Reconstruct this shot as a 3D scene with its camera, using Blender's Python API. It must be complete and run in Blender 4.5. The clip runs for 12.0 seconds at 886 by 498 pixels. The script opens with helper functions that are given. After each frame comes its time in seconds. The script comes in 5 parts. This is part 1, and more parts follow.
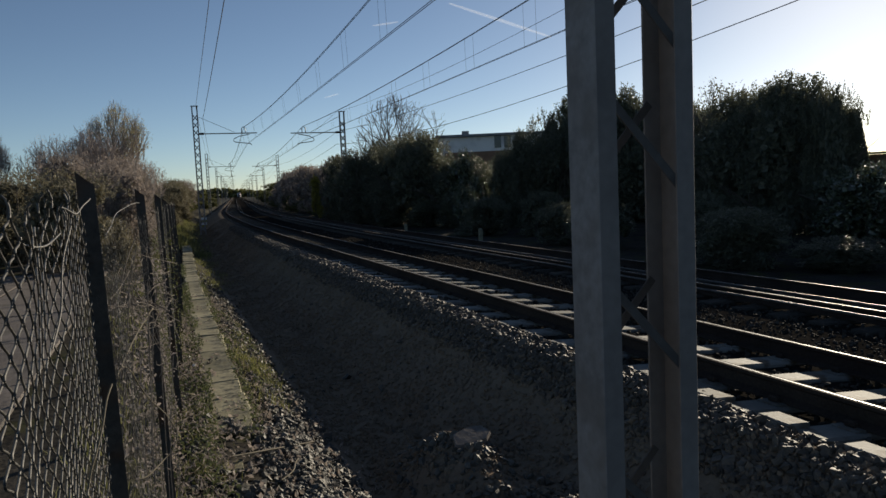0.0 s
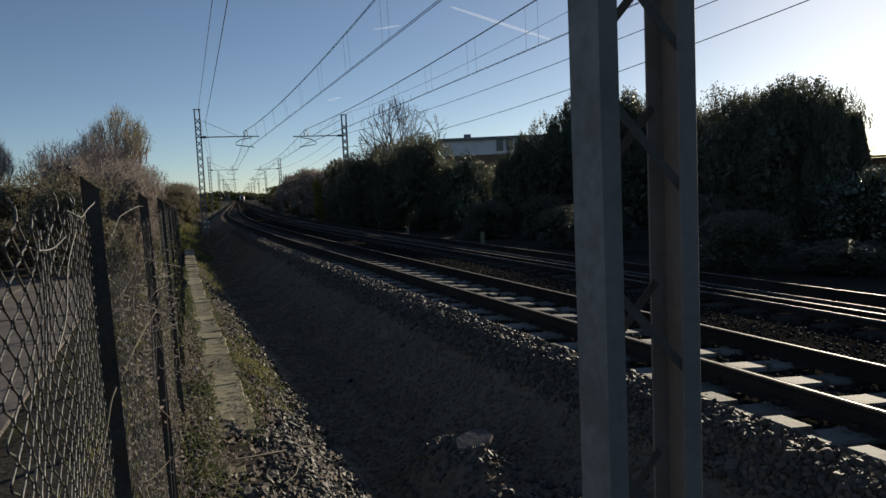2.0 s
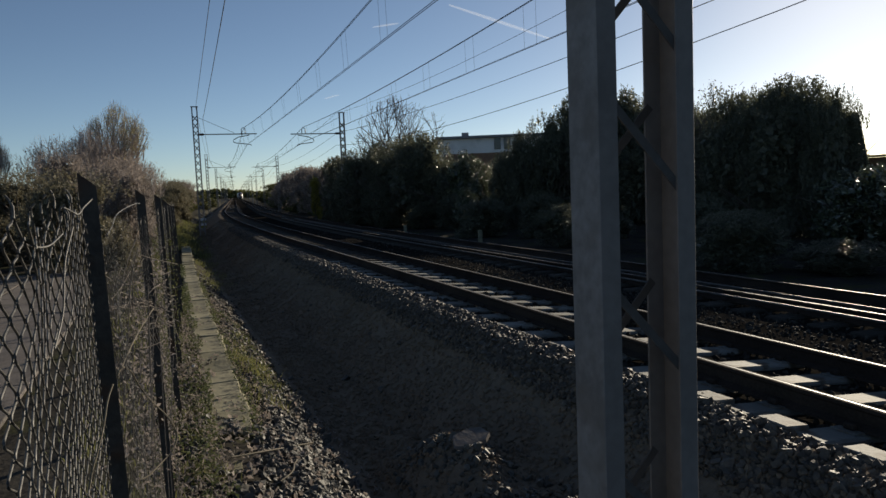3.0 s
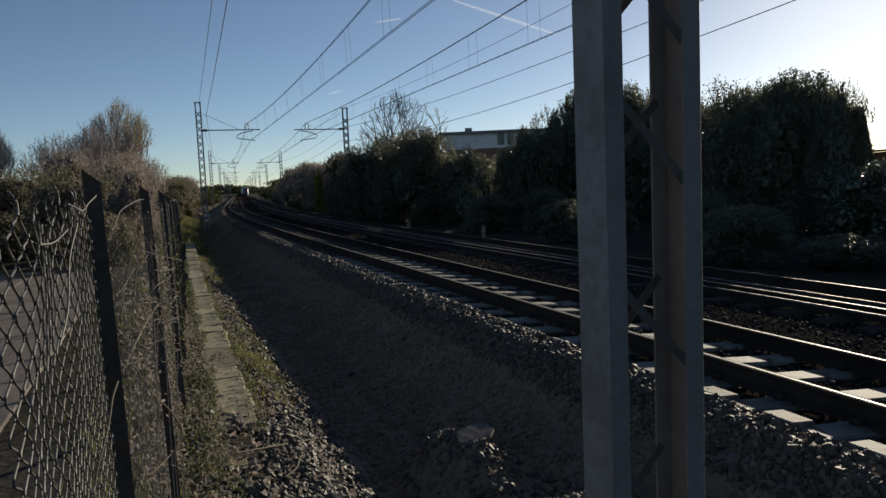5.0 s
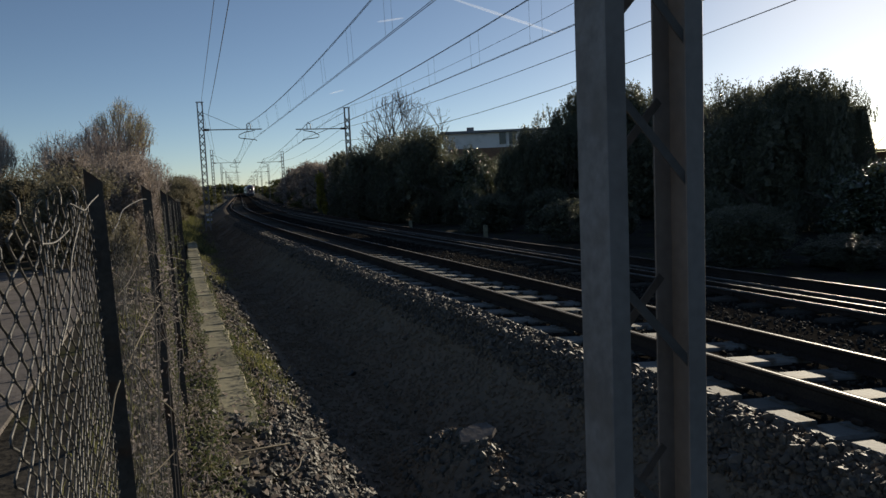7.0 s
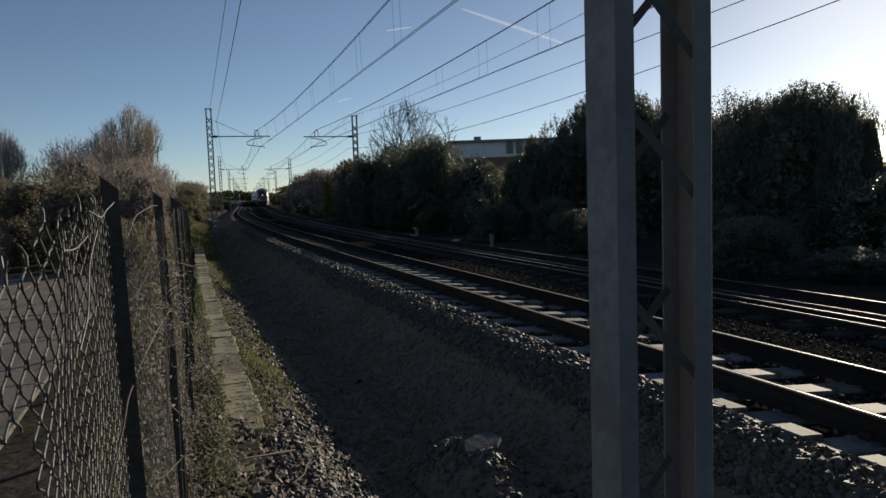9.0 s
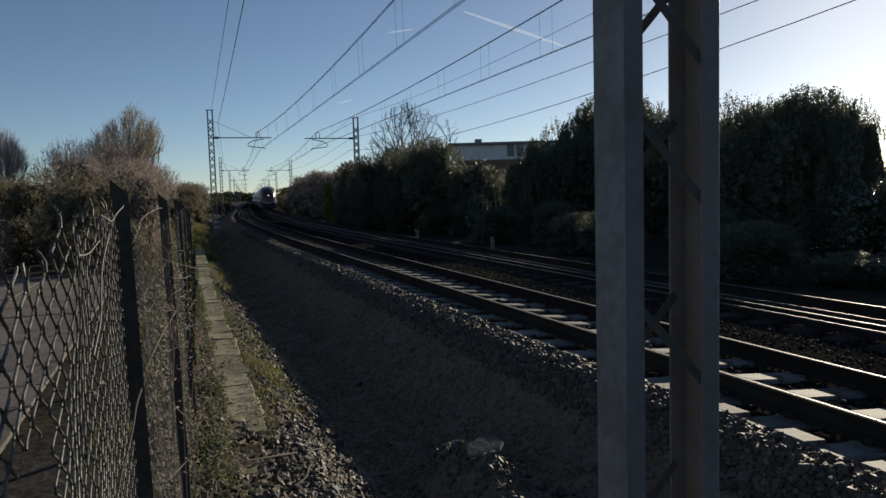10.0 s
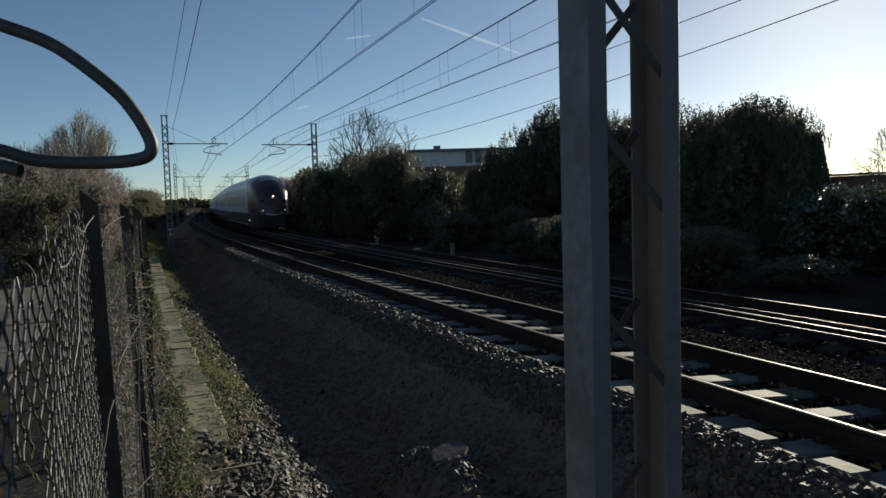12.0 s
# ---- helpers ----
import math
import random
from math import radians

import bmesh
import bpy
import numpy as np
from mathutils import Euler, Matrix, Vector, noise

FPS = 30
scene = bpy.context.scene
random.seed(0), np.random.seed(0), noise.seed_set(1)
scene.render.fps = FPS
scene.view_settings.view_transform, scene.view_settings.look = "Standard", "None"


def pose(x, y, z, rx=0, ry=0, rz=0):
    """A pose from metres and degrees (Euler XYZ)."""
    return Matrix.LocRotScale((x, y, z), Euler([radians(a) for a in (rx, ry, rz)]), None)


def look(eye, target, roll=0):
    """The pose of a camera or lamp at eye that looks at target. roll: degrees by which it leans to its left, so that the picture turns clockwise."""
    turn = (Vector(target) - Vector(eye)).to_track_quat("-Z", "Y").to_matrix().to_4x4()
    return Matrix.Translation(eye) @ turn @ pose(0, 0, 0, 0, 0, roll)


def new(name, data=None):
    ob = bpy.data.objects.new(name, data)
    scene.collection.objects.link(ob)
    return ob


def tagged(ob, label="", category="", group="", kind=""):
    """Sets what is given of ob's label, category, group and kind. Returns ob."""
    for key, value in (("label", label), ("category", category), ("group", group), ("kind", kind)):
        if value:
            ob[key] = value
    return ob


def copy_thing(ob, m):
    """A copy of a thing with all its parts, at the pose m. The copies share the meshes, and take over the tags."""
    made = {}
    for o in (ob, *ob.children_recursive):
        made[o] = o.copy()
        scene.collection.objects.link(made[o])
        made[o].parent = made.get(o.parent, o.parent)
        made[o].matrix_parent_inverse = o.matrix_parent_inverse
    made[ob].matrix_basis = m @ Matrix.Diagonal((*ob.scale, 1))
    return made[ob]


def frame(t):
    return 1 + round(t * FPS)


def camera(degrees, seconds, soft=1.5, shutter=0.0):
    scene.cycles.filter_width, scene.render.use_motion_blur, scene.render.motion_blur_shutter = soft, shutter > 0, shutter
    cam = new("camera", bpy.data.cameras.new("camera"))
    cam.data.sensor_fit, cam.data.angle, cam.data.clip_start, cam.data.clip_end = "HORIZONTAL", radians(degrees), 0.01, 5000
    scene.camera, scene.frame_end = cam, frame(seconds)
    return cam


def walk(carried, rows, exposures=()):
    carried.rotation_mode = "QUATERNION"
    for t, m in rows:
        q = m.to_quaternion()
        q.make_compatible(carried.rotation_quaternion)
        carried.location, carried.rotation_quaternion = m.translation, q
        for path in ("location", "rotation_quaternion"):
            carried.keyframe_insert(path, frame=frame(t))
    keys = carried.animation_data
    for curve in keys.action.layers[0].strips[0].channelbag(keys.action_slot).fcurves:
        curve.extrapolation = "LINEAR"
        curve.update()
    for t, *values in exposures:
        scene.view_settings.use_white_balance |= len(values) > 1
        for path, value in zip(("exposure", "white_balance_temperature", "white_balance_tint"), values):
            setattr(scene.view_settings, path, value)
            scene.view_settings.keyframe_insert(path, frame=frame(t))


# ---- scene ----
cam = camera(63.0, 12.0)
PATH = [
    (0, (0.023, 0.006, 1.659), (0.016, 1.999, 1.486), -2.6),
    (0.5, (0.026, 0.005, 1.657), (0.015, 1.997, 1.484), -2.6),
    (1, (0.023, 0.011, 1.657), (0.017, 2.003, 1.479), -2.7),
    (1.5, (0.014, 0.014, 1.661), (0.007, 2.006, 1.486), -2.6),
    (2, (0.018, 0.003, 1.66), (0.006, 1.997, 1.496), -2.6),
    (2.5, (0.019, 0.005, 1.661), (0.012, 1.998, 1.492), -2.5),
    (3, (0.018, 0.001, 1.66), (0.013, 1.994, 1.491), -2.4),
    (5, (0.012, 0.012, 1.661), (-0.003, 2.004, 1.48), -2.5),
    (5.5, (0.02, 0.0, 1.659), (0.003, 1.992, 1.479), -2.4),
    (6, (0.012, 0.011, 1.66), (-0.006, 2.003, 1.482), -2.4),
    (6.5, (0.008, 0.019, 1.658), (-0.01, 2.011, 1.483), -2.4),
    (7, (0.011, 0.016, 1.661), (-0.009, 2.007, 1.479), -2.5),
    (9, (-0.001, -0.012, 1.669), (-0.036, 1.982, 1.511), -1.9),
    (9.5, (-0.011, -0.006, 1.673), (-0.043, 1.987, 1.511), -1.8),
    (10, (-0.028, -0.017, 1.68), (-0.063, 1.977, 1.528), -1.6),
    (10.5, (-0.038, -0.036, 1.685), (-0.071, 1.957, 1.525), -1.9),
    (11, (-0.06, -0.052, 1.687), (-0.034, 1.943, 1.541), -1.7),
    (11.5, (-0.074, -0.053, 1.693), (-0.028, 1.942, 1.55), -1.9),
    (12, (-0.071, -0.063, 1.692), (0.008, 1.931, 1.554), -1.7),
]
walk(cam, [(t, look(eye, target, roll)) for t, eye, target, roll in PATH], ((0.0, 0.06, 8250, 9), (9.0, 0.04, 8250, 9), (10.5, 0.0, 8150, 8), (12.0, -0.04, 7900, 4)))

SUN_AZ, SUN_EL = radians(32.0), radians(15.5)

# ---- world and sun ----
world = bpy.data.worlds.new("world")
scene.world = world
world.use_nodes = True
wn, wl = world.node_tree.nodes, world.node_tree.links
sky = wn.new("ShaderNodeTexSky")
sky.sky_type = "NISHITA"
sky.sun_disc = False
sky.sun_elevation, sky.sun_rotation = SUN_EL, SUN_AZ
sky.air_density, sky.dust_density, sky.ozone_density = 0.6, 0.2, 3.6
wn["Background"].inputs["Strength"].default_value = 0.098
wl.new(sky.outputs["Color"], wn["Background"].inputs["Color"])
sun_data = bpy.data.lights.new("sun", "SUN")
sun_data.energy, sun_data.angle, sun_data.color = 5.0, radians(0.55), (1.0, 0.975, 0.935)
sun = new("sun", sun_data)
sun_way = Vector((math.sin(SUN_AZ) * math.cos(SUN_EL), math.cos(SUN_AZ) * math.cos(SUN_EL), math.sin(SUN_EL)))
sun.matrix_basis = look(sun_way * 50, (0, 0, 0))


# ---- materials ----
def material(name, low, high, rough=0.85, metal=0.0, grain=30.0, broad=1.5, bump=0.3, per="", spec=0.3, stain=None, translucent=0.0, space="Object"):
    """A surface whose colour runs from low to high by two scales of noise, with relief; per: 'object' or 'island' varies pieces."""
    m = bpy.data.materials.new(name)
    m.use_nodes = True
    n, l = m.node_tree.nodes, m.node_tree.links
    b = n["Principled BSDF"]
    b.inputs["Roughness"].default_value, b.inputs["Metallic"].default_value = rough, metal
    b.inputs["Specular IOR Level"].default_value = spec
    co = n.new("ShaderNodeTexCoord")
    fine, wide = n.new("ShaderNodeTexNoise"), n.new("ShaderNodeTexNoise")
    for t, sc, d in ((fine, grain, 6), (wide, broad, 3)):
        t.inputs["Scale"].default_value, t.inputs["Detail"].default_value = sc, d
        l.new(co.outputs[space], t.inputs["Vector"])
    add = n.new("ShaderNodeMath")
    add.operation = "ADD"
    l.new(fine.outputs["Fac"], add.inputs[0])
    l.new(wide.outputs["Fac"], add.inputs[1])
    last = add.outputs[0]
    lo, hi = 0.75, 1.25
    if per:
        rnd = n.new("ShaderNodeObjectInfo").outputs["Random"] if per == "object" else n.new("ShaderNodeNewGeometry").outputs["Random Per Island"]
        more = n.new("ShaderNodeMath")
        more.operation = "MULTIPLY_ADD"
        l.new(rnd, more.inputs[0])
        more.inputs[1].default_value = 1.1
        l.new(last, more.inputs[2])
        last = more.outputs[0]
        lo, hi = 0.85, 2.2
    ramp = n.new("ShaderNodeMapRange")
    ramp.inputs["From Min"].default_value, ramp.inputs["From Max"].default_value = lo, hi
    l.new(last, ramp.inputs["Value"])
    mix = n.new("ShaderNodeMix")
    mix.data_type = "RGBA"
    mix.inputs["A"].default_value, mix.inputs["B"].default_value = (*low, 1), (*high, 1)
    l.new(ramp.outputs["Result"], mix.inputs["Factor"])
    colour = mix.outputs["Result"]
    if stain:
        spots = n.new("ShaderNodeTexNoise")
        spots.inputs["Scale"].default_value, spots.inputs["Detail"].default_value = stain[1], 5
        l.new(co.outputs[space], spots.inputs["Vector"])
        cut = n.new("ShaderNodeMapRange")
        cut.inputs["From Min"].default_value, cut.inputs["From Max"].default_value = 0.52, 0.66
        l.new(spots.outputs["Fac"], cut.inputs["Value"])
        over = n.new("ShaderNodeMix")
        over.data_type = "RGBA"
        over.inputs["B"].default_value = (*stain[0], 1)
        l.new(colour, over.inputs["A"])
        l.new(cut.outputs["Result"], over.inputs["Factor"])
        colour = over.outputs["Result"]
    l.new(colour, b.inputs["Base Color"])
    if bump:
        bp = n.new("ShaderNodeBump")
        bp.inputs["Strength"].default_value, bp.inputs["Distance"].default_value = bump, 0.02
        l.new(fine.outputs["Fac"], bp.inputs["Height"])
        l.new(bp.outputs["Normal"], b.inputs["Normal"])
    if translucent:
        tr = n.new("ShaderNodeBsdfTranslucent")
        l.new(colour, tr.inputs["Color"])
        ms = n.new("ShaderNodeMixShader")
        ms.inputs["Fac"].default_value = translucent
        l.new(b.outputs[0], ms.inputs[1])
        l.new(tr.outputs[0], ms.inputs[2])
        l.new(ms.outputs[0], n["Material Output"].inputs["Surface"])
    return m


M_SOIL = material("soil_and_litter", (0.026, 0.024, 0.021), (0.066, 0.06, 0.052), 0.95, spec=0.02, grain=14, broad=0.6, bump=0.8, stain=((0.055, 0.055, 0.028), 1.6))
# Slope colour is lightened to put flare haze over the shaded ditch.
M_BALLAST = material("haze_lightened_ballast_slope", (0.158, 0.12, 0.088), (0.205, 0.16, 0.12), 0.95, spec=0.02, grain=22, broad=1.2, bump=0.9)
# The track bed and its stones are darker than the slope beside them.
M_BED = material("dark_ballast_bed", (0.013, 0.012, 0.011), (0.027, 0.025, 0.023), 1.0, spec=0.0, grain=22, broad=1.2, bump=1.0)
M_FIELD = material("far_ground", (0.03, 0.034, 0.016), (0.09, 0.082, 0.045), 0.95, spec=0.02, grain=1.2, broad=0.05, bump=0.4)
M_PAVE = material("worn_paving", (0.12, 0.104, 0.094), (0.2, 0.178, 0.164), 0.9, spec=0.1, grain=25, broad=0.8, bump=0.25, stain=((0.11, 0.1, 0.09), 1.6))
M_STONE = material("crushed_stone", (0.04, 0.038, 0.033), (0.125, 0.118, 0.102), 0.58, spec=0.26, grain=30, broad=3, bump=0.5, per="island")
M_DUSTY = material("dusty_crushed_stone", (0.045, 0.038, 0.031), (0.13, 0.11, 0.09), 0.62, spec=0.24, grain=30, broad=3, bump=0.5, per="island")
M_BEDSTONE = material("dark_bed_stone", (0.025, 0.023, 0.02), (0.085, 0.078, 0.068), 0.85, spec=0.06, grain=30, broad=3, bump=0.5, per="island")
M_SLEEPER = material("sleeper_concrete", (0.125, 0.124, 0.112), (0.25, 0.25, 0.23), 0.7, spec=0.1, grain=25, broad=2.5, bump=0.3, per="object", stain=((0.09, 0.07, 0.05), 4))
M_DARKSLEEPER = material("darker_sleeper_concrete", (0.045, 0.041, 0.036), (0.09, 0.082, 0.072), 0.85, spec=0.05, grain=25, broad=2.5, bump=0.3, per="object", stain=((0.05, 0.04, 0.03), 4))
M_RUST = material("rail_rust", (0.034, 0.027, 0.023), (0.06, 0.046, 0.038), 0.9, 0.0, spec=0.04, grain=40, broad=2, bump=0.3)
M_RAILTOP = material("polished_rail", (0.19, 0.187, 0.18), (0.26, 0.256, 0.248), 0.52, 0.0, spec=0.36, grain=60, broad=1, bump=0.05)
M_CONCRETE = material("cover_concrete", (0.19, 0.175, 0.118), (0.34, 0.31, 0.215), 0.9, spec=0.1, grain=18, broad=2.2, bump=0.4, per="object", stain=((0.15, 0.14, 0.105), 5))
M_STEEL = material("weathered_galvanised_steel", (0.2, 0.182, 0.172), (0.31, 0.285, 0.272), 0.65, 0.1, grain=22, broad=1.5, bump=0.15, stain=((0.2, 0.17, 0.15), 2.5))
M_FLANGE = material("darker_channel_steel", (0.15, 0.14, 0.135), (0.2, 0.188, 0.18), 0.7, 0.0, grain=22, broad=1.5, bump=0.15, stain=((0.14, 0.13, 0.125), 3.0))
M_LACING = material("shade_darkened_lacing_steel", (0.06, 0.057, 0.055), (0.095, 0.09, 0.086), 0.75, 0.0, grain=22, broad=1.5, bump=0.15)
M_IVY = material("glossy_climber_leaf", (0.05, 0.06, 0.034), (0.1, 0.115, 0.06), 0.24, grain=3, broad=0.6, bump=0, per="island", spec=1.0, translucent=0.15)
M_POST = material("dark_painted_iron", (0.035, 0.033, 0.03), (0.07, 0.063, 0.056), 0.7, 0.1, grain=40, broad=4, bump=0.3, stain=((0.07, 0.04, 0.025), 6))
M_WIRE = material("zinc_wire", (0.055, 0.053, 0.05), (0.145, 0.14, 0.132), 0.55, 0.3, grain=60, broad=5, bump=0.1)
M_CABLE = material("copper_wire_dark", (0.03, 0.025, 0.022), (0.07, 0.055, 0.045), 0.6, 0.3, grain=50, broad=2, bump=0.0)
M_INSUL = material("brown_insulator", (0.05, 0.03, 0.025), (0.1, 0.06, 0.05), 0.3, 0.0, grain=20, broad=3, bump=0.05)
M_HEDGE = material("evergreen_leaf", (0.095, 0.102, 0.07), (0.14, 0.145, 0.098), 0.38, grain=3, broad=0.6, bump=0, per="island", spec=0.5, translucent=0.4)
M_OLIVE = material("olive_green_leaf", (0.06, 0.07, 0.024), (0.16, 0.155, 0.055), 0.6, grain=3, broad=0.6, bump=0, per="island", translucent=0.35)
M_BROWNISH = material("withering_leaf", (0.105, 0.095, 0.065), (0.265, 0.235, 0.155), 0.65, grain=3, broad=0.6, bump=0, per="island", translucent=0.35)
M_WEED = material("dull_green_weed", (0.06, 0.07, 0.032), (0.155, 0.172, 0.075), 0.65, grain=3, broad=0.6, bump=0, per="island", translucent=0.3)
M_RUSSET = material("russet_dry_leaf", (0.175, 0.148, 0.132), (0.39, 0.33, 0.29), 0.7, grain=3, broad=0.6, bump=0, per="island", translucent=0.4)
M_AUTUMN = material("thinning_olive_leaf", (0.2, 0.18, 0.09), (0.40, 0.36, 0.19), 0.65, grain=3, broad=0.6, bump=0, per="island", translucent=0.6)
M_YELLOW = material("yellow_leaf", (0.22, 0.2, 0.045), (0.38, 0.34, 0.08), 0.6, grain=3, broad=0.6, bump=0, per="island", translucent=0.55)
M_BARK = material("grey_brown_bark", (0.06, 0.048, 0.04), (0.15, 0.125, 0.105), 0.9, grain=12, broad=2, bump=0.6)
M_BARE = material("dark_bare_twig", (0.09, 0.075, 0.065), (0.2, 0.17, 0.145), 0.85, grain=12, broad=2, bump=0.0)
M_TWIG = material("bare_twig", (0.30, 0.255, 0.235), (0.48, 0.415, 0.38), 0.85, grain=12, broad=2, bump=0.0)
M_GRASS = material("rough_grass", (0.10, 0.105, 0.038), (0.27, 0.265, 0.105), 0.7, grain=3, broad=1.2, bump=0, per="island", translucent=0.5)
M_DRY = material("dry_stalk", (0.13, 0.11, 0.08), (0.25, 0.215, 0.16), 0.85, grain=10, broad=2, bump=0.1, per="island", translucent=0.15)
M_WALL = material("pale_plaster", (0.7, 0.68, 0.65), (0.8, 0.78, 0.75), 0.9, grain=20, broad=0.6, bump=0.2, stain=((0.62, 0.6, 0.57), 0.7))
M_ROOF = material("grey_roof_sheet", (0.16, 0.16, 0.17), (0.28, 0.28, 0.29), 0.6, grain=20, broad=0.8, bump=0.1)
M_BRICKY = material("brown_brick_wall", (0.16, 0.09, 0.06), (0.26, 0.15, 0.1), 0.9, grain=20, broad=1.2, bump=0.3)
M_GLASS = bpy.data.materials.new("dark_window_glass")
M_GLASS.use_nodes = True
M_GLASS.node_tree.nodes["Principled BSDF"].inputs["Base Color"].default_value = (0.012, 0.014, 0.018, 1)
M_GLASS.node_tree.nodes["Principled BSDF"].inputs["Roughness"].default_value = 0.07
M_TRAIN_GREY = material("train_silver_paint", (0.58, 0.58, 0.6), (0.66, 0.66, 0.68), 0.35, 0.1, grain=8, broad=0.5, bump=0.0, spec=0.5)
M_TRAIN_RED = material("train_red_paint", (0.30, 0.012, 0.02), (0.40, 0.02, 0.03), 0.3, grain=8, broad=0.5, bump=0.0, spec=0.5)
M_TRAIN_WHITE = material("train_white_paint", (0.68, 0.68, 0.68), (0.78, 0.78, 0.78), 0.3, grain=8, broad=0.5, bump=0.0, spec=0.5)
M_TRAIN_NOSE = material("train_dark_nose_paint", (0.085, 0.05, 0.054), (0.12, 0.066, 0.07), 0.3, grain=8, broad=0.5, bump=0.0, spec=0.5)
M_TRAIN_WINDOW = material("train_grey_glazing", (0.4, 0.405, 0.42), (0.46, 0.465, 0.48), 0.25, grain=1, broad=0.4, bump=0.0, spec=0.6)
M_TRAIN_SCREEN = material("train_tinted_windscreen", (0.045, 0.038, 0.042), (0.06, 0.05, 0.056), 0.18, grain=1, broad=0.4, bump=0.0, spec=0.5)
M_TRAIN_DARK = material("train_dark_underframe", (0.02, 0.02, 0.022), (0.05, 0.05, 0.052), 0.7, grain=8, broad=1, bump=0.1)
M_RUBBER = material("black_pipe", (0.02, 0.02, 0.02), (0.05, 0.05, 0.05), 0.5, grain=20, broad=2, bump=0.1)


def glowing(name, colour, strength):
    m = bpy.data.materials.new(name)
    m.use_nodes = True
    b = m.node_tree.nodes["Principled BSDF"]
    b.inputs["Base Color"].default_value = (*colour, 1)
    b.inputs["Emission Color"].default_value, b.inputs["Emission Strength"].default_value = (*colour, 1), strength
    return m


M_CLOUD = bpy.data.materials.new("thin_ice_cloud")
M_CLOUD.use_nodes = True
_n, _l = M_CLOUD.node_tree.nodes, M_CLOUD.node_tree.links
_t, _d, _m = _n.new("ShaderNodeBsdfTransparent"), _n.new("ShaderNodeBsdfTranslucent"), _n.new("ShaderNodeMixShader")
_d.inputs["Color"].default_value = (0.9, 0.9, 0.9, 1)
_m.inputs["Fac"].default_value = 0.13
_l.new(_t.outputs[0], _m.inputs[1])
_l.new(_d.outputs[0], _m.inputs[2])
_l.new(_m.outputs[0], _n["Material Output"].inputs["Surface"])
M_SMALL_LAMP = glowing("small_headlamp", (0.9, 0.87, 0.8), 0.5)
M_LAMP = glowing("headlamp", (1.0, 0.96, 0.88), 1.4)


# ---- building aids ----
def part(name, bm, mat, parent=None, label="", smooth=False):
    """Links a bmesh as one mesh object, under a thing or a part."""
    me = bpy.data.meshes.new(name)
    bm.to_mesh(me)
    bm.free()
    me.materials.append(mat)
    if smooth:
        me.polygons.foreach_set("use_smooth", [True] * len(me.polygons))
    ob = new(name, me)
    ob.parent = parent
    return tagged(ob, label)


def again(ob, name, parent, m):
    """Another object on the same mesh data."""
    o = new(name, ob.data)
    o.parent = parent
    o.matrix_basis = m
    return o


def put(ob, m, first):
    if first:
        ob.matrix_basis = m
        return ob
    return copy_thing(ob, m @ Matrix.Diagonal((1 / ob.scale.x, 1 / ob.scale.y, 1 / ob.scale.z, 1)))


def raw(name, verts, faces, mat, parent=None, label="", smooth=False, mats=None, index=None):
    """Links one mesh from arrays; faces all have the same number of corners."""
    verts, faces = np.asarray(verts, float), np.asarray(faces, int)
    me = bpy.data.meshes.new(name)
    me.vertices.add(len(verts))
    me.vertices.foreach_set("co", verts.ravel())
    k = faces.shape[1]
    me.loops.add(faces.size)
    me.loops.foreach_set("vertex_index", faces.ravel())
    me.polygons.add(len(faces))
    me.polygons.foreach_set("loop_start", np.arange(0, faces.size, k))
    for m in (mats or [mat]):
        me.materials.append(m)
    if index is not None:
        me.polygons.foreach_set("material_index", np.asarray(index, np.int32))
    me.polygons.foreach_set("use_smooth", [smooth] * len(faces))
    me.update(calc_edges=True)
    ob = new(name, me)
    ob.parent = parent
    return tagged(ob, label)


def empty(name, x=0, y=0, z=0, rz=0):
    e = new(name)
    e.empty_display_size = 0.2
    e.matrix_basis = pose(x, y, z, 0, 0, rz)
    return e


def box(bm, sx, sy, sz, m=None, bevel=0.0):
    """A box centred on its pose m, with bevelled edges."""
    r = bmesh.ops.create_cube(bm, size=1.0, matrix=(m or Matrix()) @ Matrix.Diagonal((sx, sy, sz, 1)))
    if bevel:
        edges = list({e for v in r["verts"] for e in v.link_edges})
        bmesh.ops.bevel(bm, geom=edges, offset=bevel, segments=1, affect="EDGES")


def bar(bm, a, b, w, h=None, up=(0, 0, 1)):
    """A flat bar of section w x h from a to b."""
    a, b = Vector(a), Vector(b)
    d = b - a
    y = d.normalized()
    x = y.cross(Vector(up))
    if x.length < 1e-4:
        x = y.cross(Vector((1, 0, 0)))
    x.normalize()
    z = x.cross(y)
    m = Matrix((x, y, z)).transposed().to_4x4()
    m.translation = (a + b) / 2
    box(bm, w, d.length, h or w, m)


